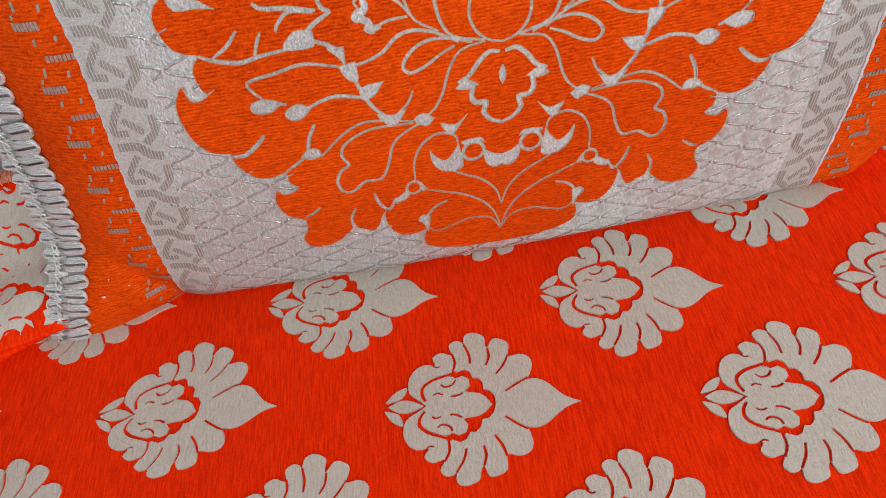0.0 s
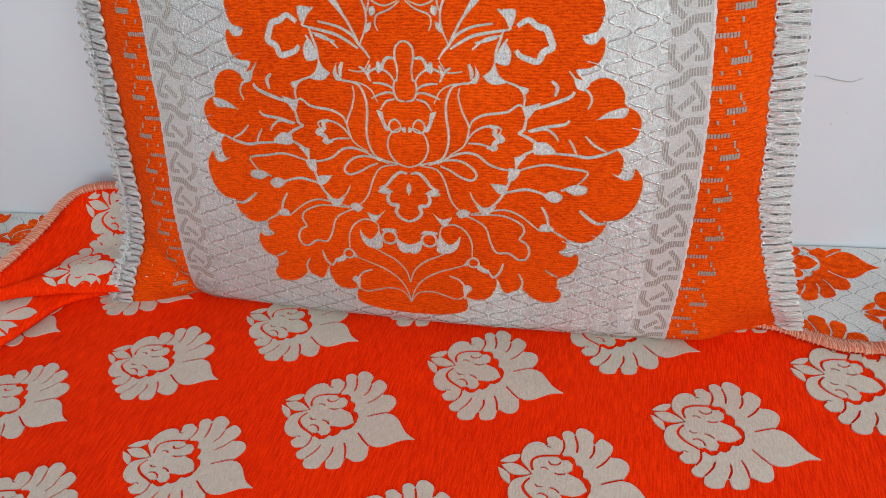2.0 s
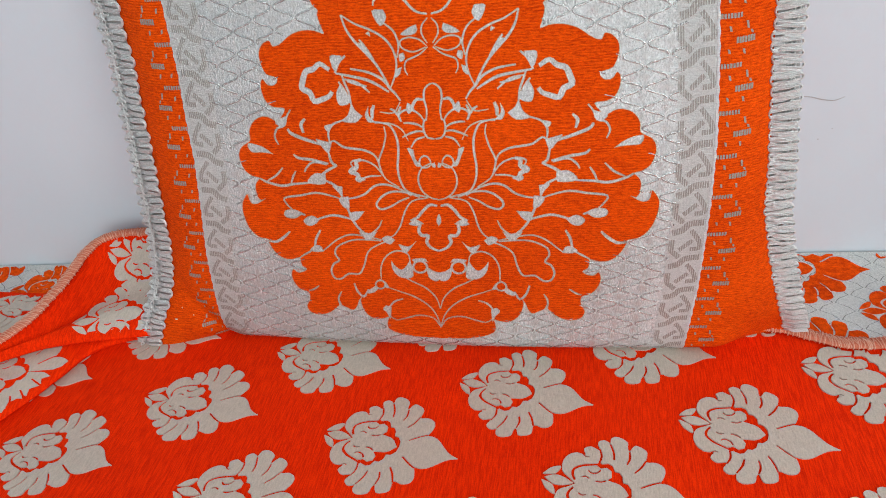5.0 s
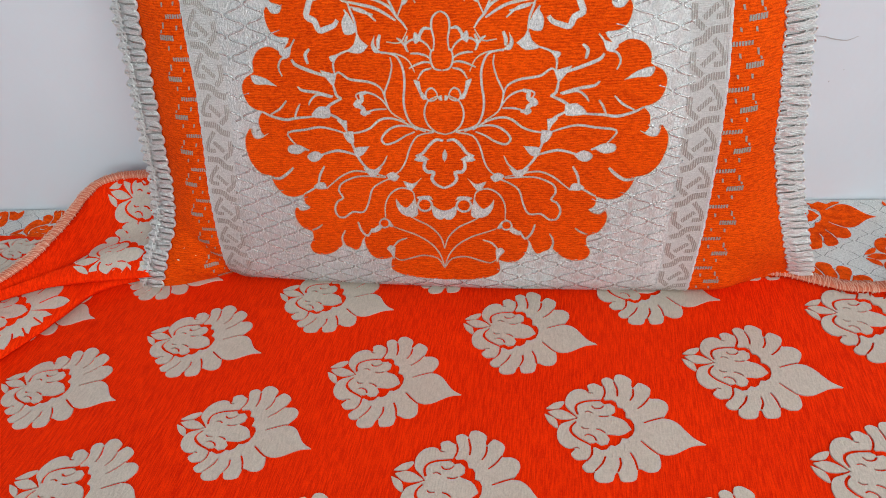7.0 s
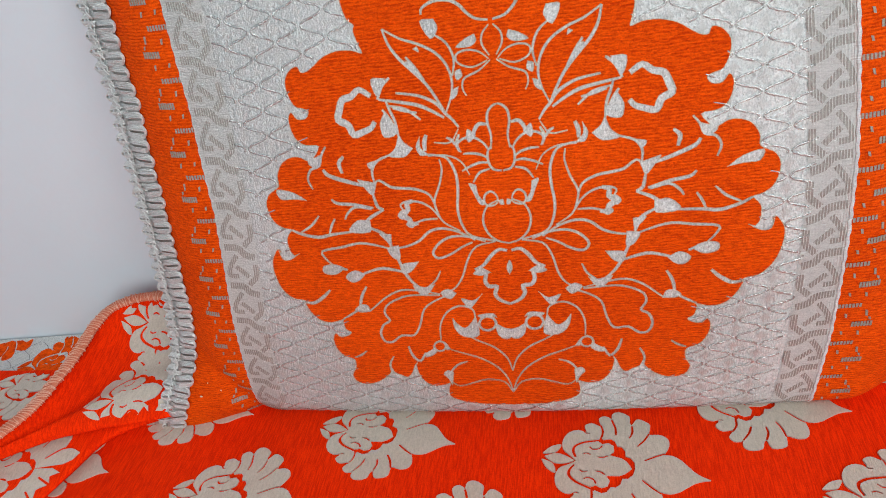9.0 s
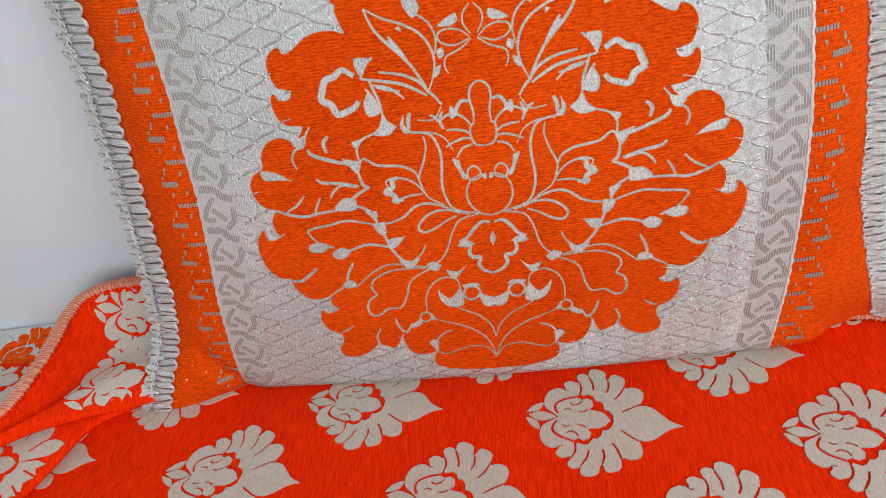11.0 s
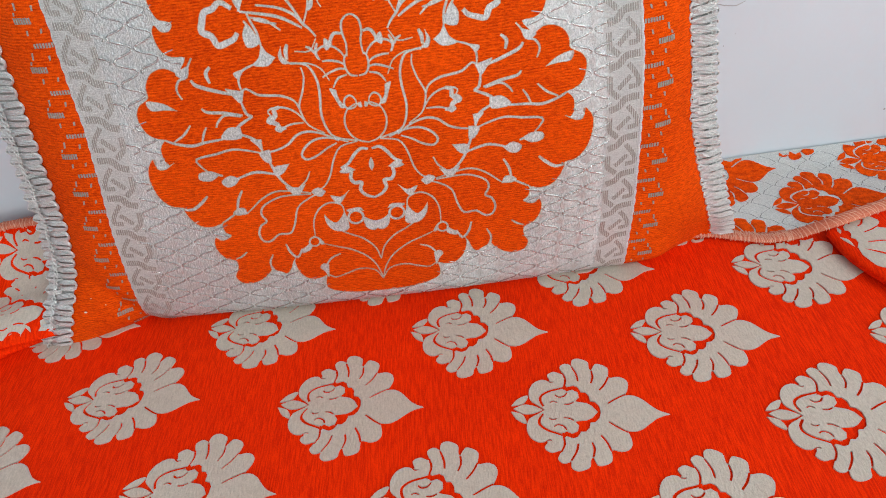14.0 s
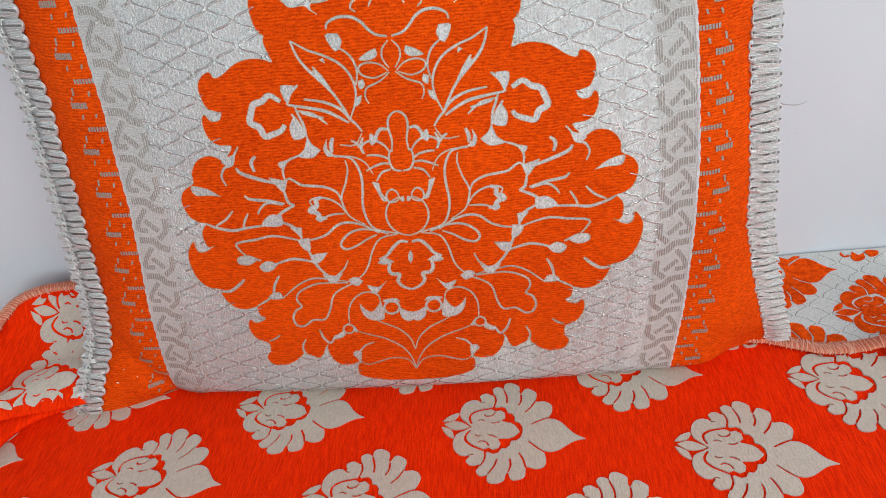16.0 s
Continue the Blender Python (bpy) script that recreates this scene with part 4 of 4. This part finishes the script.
COL, ROW = 12.5, 11.4
lines, stars = [], []
for i in range(-16, 17):
    u0 = (i + 0.5) * COL
    pts = []
    for k in range(0, 40 * 8):
        v = 6 + ROW * k / 8
        if v > 1000 * TOP - 6:
            break
        wave = math.sin(2 * math.pi * v / ROW + math.pi * (i % 2))
        pts.append((u0 + 5.6 * math.copysign(abs(wave) ** 0.8, wave), v))
    for a, b in zip(pts, pts[1:]):
        if stripe_left(0.001 * a[1]) * 1000 + 22 < a[0] < stripe_right(0.001 * a[1]) * 1000 - 18 and not in_medallion(*a):
            d = np.array((b[0] - a[0], b[1] - a[1]))
            s = np.array((-d[1], d[0])) / np.linalg.norm(d) * 0.56
            for e in (s, -s):
                quad = [(*(a + e), -0.0001), (*a, 0.00008), (*b, 0.00008), (*(b + e), -0.0001)]
                lines.append(quad if e is not s else quad[::-1])
    for j in range(38):
        cu, cv = i * COL, 6 + ROW * (j + (0.25 if i % 2 else 0.75))
        if stripe_left(0.001 * cv) * 1000 + 24 < cu < stripe_right(0.001 * cv) * 1000 - 20 and cv < 1000 * TOP - 8 and not in_medallion(cu, cv):
            stars.append([(cu + r * math.cos(t), cv + r * math.sin(t)) for t, r in zip(np.linspace(0, 2 * math.pi, 9)[:-1], (2.9, 1.5) * 4)])
strokes("ogee_lattice", lines, 0.0004, SILVER_THREAD, "fine raised ogee lattice", pattern)
strokes("lattice_star", stars, 0.0003, STAR_WEFT, "small woven four-pointed stars", pattern)


# interlaced band beside each stripe, and the key marks on the stripe
def band(side, edge):
    """Strips of the knot band between the ground and the stripe; a is the way across from the stripe's edge inwards."""
    def place(a, v, h):
        v *= 0.001
        return cushion_front(edge(v) - side * 0.001 * a, v, h)

    ground, knots, keys = [], [], []
    pitch, v = 23.2, -19.0
    straps = (
        (3.2, [(18.2, 21.4), (18.2, 14.4), (15.9, 11.7), (13.3, 9.2)]),
        (3.9, [(1.9, 9.2), (9.7, 8.3), (13.3, 4.4), (18.8, 2.6)]),
        (2.8, [(6.9, 20.8), (13.9, 14.2)]),
        (2.8, [(8.3, 27.4), (4.8, 22.8), (2.8, 18.9), (2.8, 15.5), (7.8, 14.8)]),
    )
    top = 1000 * TOP - 4
    while v < top:
        for k in range(8):
            q0, q1 = v + k * pitch / 8, v + (k + 1) * pitch / 8
            if 0 < q0 and q1 < top:
                ground.append([(0.4, q0), (20, q0), (20, q1), (0.4, q1)])
        for w, line in straps:
            knots += [q for q in ribbon([(a, v + q) for a, q in line], w, 3, 1) if all(1 < p[1] < top for p in q)]
        for h, a0, a1, half in ((1.1, 0.6, 11.6, 1.15), (12.8, 8.3, 18.0, 1.5)):
            for k in range(7):
                c = a0 + (a1 - a0) * (k + 0.5) / 7
                lean = random.uniform(-0.2, 0.2)
                keys.append([(-c - 0.62, v + h - half + lean), (-c + 0.48, v + h - half), (-c + 0.48, v + h + half), (-c - 0.62, v + h + half + lean)])
        for h, a, tall in ((18.3, 5.5, 1.4), (19.4, 14.4, 1.9), (7.8, 5.0, 1.2), (7.2, 12.8, 1.4), (16.0, 16.4, 1.0)):
            a += random.uniform(-0.3, 0.3)
            keys.append([(-a - 0.7, v + h - tall), (-a + 0.4, v + h - tall + 0.3), (-a + 0.9, v + h + tall), (-a - 0.3, v + h + tall - 0.3)])
        v += pitch
    keys = [q for q in keys if all(1 < p[1] < top for p in q)]
    # a raised white cord runs along the stripe's edge
    cord = [[(-0.5 + 0.25 * math.sin(0.9 * q), q), (0.9 + 0.25 * math.sin(0.9 * q), q), (0.9 + 0.25 * math.sin(0.9 * q + 1.35), q + 1.5), (-0.5 + 0.25 * math.sin(0.9 * q + 1.35), q + 1.5)] for q in np.arange(1, top - 2, 1.5)]
    strokes("edge_cord", cord, 0.0007, SILVER_WHITE, "white cord along the stripe", place)
    hatch = [[(a, q), (a + 0.3, q), (a + 0.3, q + 5), (a, q + 5)] for a in np.arange(1.6, 19.5, 1.25) for q in np.arange(1.5, top - 6, 5.0)]
    strokes("band_warp", hatch, 0.00055, SILVER_WHITE, "fine white warp threads over the knot band", place)
    strokes("knot_band_ground", ground, 0.0002, SILVER_WHITE, "bright silver ground of the knot band", place)
    strokes("knot_band", knots, 0.0004, TAUPE, "taupe hatched interlaced straps", place)
    strokes("key_mark", keys, 0.0004, KEY_WEFT, "small hatched silver key marks", place)


band(-1, stripe_left)
band(1, stripe_right)


# braid along the side seams
def loop_mesh(radii, reach, arch):
    """One bight of nested cords lying across the braid: x outwards, z towards the viewer, its round end at x = 0."""
    verts, faces = [], []
    for k, r in enumerate(radii):
        lift = 0.0003 * k
        bend = [(r * 1.15 * (1 - math.sin(a)), r * math.cos(a), arch * 0.5 + lift) for a in np.linspace(0, math.pi, 9)]
        path = [(reach, r * 0.8, -0.0004), (reach * 0.6, r * 0.95, arch + lift)] + bend + [(reach * 0.6, -r * 0.95, arch + lift), (reach, -r * 0.8, -0.0004)]
        v, f = tube(path, 0.00043, 5)
        n = len(verts)
        verts += v
        faces += [tuple(i + n for i in q) for q in f]
    me = bpy.data.meshes.new("loop")
    me.from_pydata([tuple(p) for p in verts], [], faces)
    me.materials.append(CORD)
    me.polygons.foreach_set("use_smooth", [True] * len(me.polygons))
    return me


INNER_LOOP = loop_mesh((0.0034, 0.0026, 0.0018, 0.001), 0.0145, 0.0011)
OUTER_LOOP = loop_mesh((0.0034, 0.0026, 0.0018, 0.001), 0.0105, 0.0004)


def braid(side, edge, wide):
    """Silver gimp: a band of cord bights with a wavy outer cord."""
    def at(v, out, h):
        x = edge(v) + side * out
        ear = 1 - smooth01(0.0, 0.05, v)
        y = front_y(edge(v), v) + 0.2 * out * (1 - ear) - h
        return Vector((x, y, SEAT + 0.0015 + v - 0.03 * out * ear))

    vs = np.linspace(0.0, TOP, 150)
    verts, faces = [], []
    for v in vs:
        for o, h in ((-0.0005, -0.0012), (0.3 * wide, -0.0006), (0.6 * wide, -0.0006), (0.97 * wide, -0.001)):
            verts.append(at(float(v), o, h))
    for i in range(len(vs) - 1):
        for k in range(3):
            a = i * 4 + k
            faces.append((a, a + 1, a + 5, a + 4))
    trim = link("braid", verts, faces, SHADED_CORE, cushion, "silver looped gimp braid")
    for phase, amp, out in ((0, 0.0013, 0.66 * wide), (math.pi, 0.0013, 0.66 * wide)):
        path = []
        n = 560
        for k in range(n + 1):
            v = TOP * k / n
            turn = 2 * math.pi * v / 0.0076 + phase
            path.append(at(v, out + amp * math.sin(turn), 0.0016 + 0.0006 * math.cos(turn)))
        tv, tf = tube(path, 0.0005, 5)
        link("cord", tv, tf, CORD, trim)

    def set_loop(mesh, v, out, way, lift):
        p = at(v, out, lift)
        x = (at(v, 0.02, lift) - at(v, 0, lift)).normalized() * way
        up = (at(v + 0.004, 0.0, 0) - at(v, 0.0, 0)).normalized()
        z = x.cross(up).normalized()
        if z.y > 0:
            z = -z
        m = Matrix((x, z.cross(x), z)).transposed().to_4x4()
        lp = new("loop", mesh)
        lp.parent = trim
        lp.matrix_basis = Matrix.Translation(p) @ m @ pose(0, 0, 0, 0, 0, random.uniform(-9, 9)) @ pose(0, 0, 0, random.uniform(-8, 8), 0, 0)

    v = 0.004
    while v < TOP - 0.004:
        jitter = random.uniform(-0.0006, 0.0006)
        if side < 0:
            set_loop(INNER_LOOP, v, -0.0032 + jitter, 1, 0.0016)
            set_loop(OUTER_LOOP, min(v + 0.0034, TOP - 0.003), wide + jitter, -1, 0.0004)
        else:
            set_loop(INNER_LOOP, v, wide + jitter, -1, 0.0012)
            set_loop(OUTER_LOOP, min(v + 0.0034, TOP - 0.003), -0.0022 + jitter, 1, 0.0005)
        v += (0.0072 if side < 0 else 0.0056) * random.uniform(0.93, 1.07)


braid(-1, seam_left, 0.0188)
braid(1, seam_right, 0.0138)


# ---- lint on the stripe ----
for x, v, r in ((-0.2035, 0.024, 0.0011), (-0.19, 0.027, 0.0005), (-0.197, 0.033, 0.0004)):
    c = cushion_front(x, v, 0.0006)
    verts = [c + Vector((r * math.cos(a) * random.uniform(0.7, 1.2), -0.0003, 0.7 * r * math.sin(a))) for a in np.linspace(0, 2 * math.pi, 8)[:-1]] + [c + Vector((0, -0.0009, 0)), c + Vector((0, 0.0003, 0))]
    faces = [(i, (i + 1) % 7, 7) for i in range(7)] + [((i + 1) % 7, i, 8) for i in range(7)]
    tagged(link("lint_speck", verts, faces, SPECK), "tiny cream speck of lint on the cushion", "lint", "lint on the cushion")
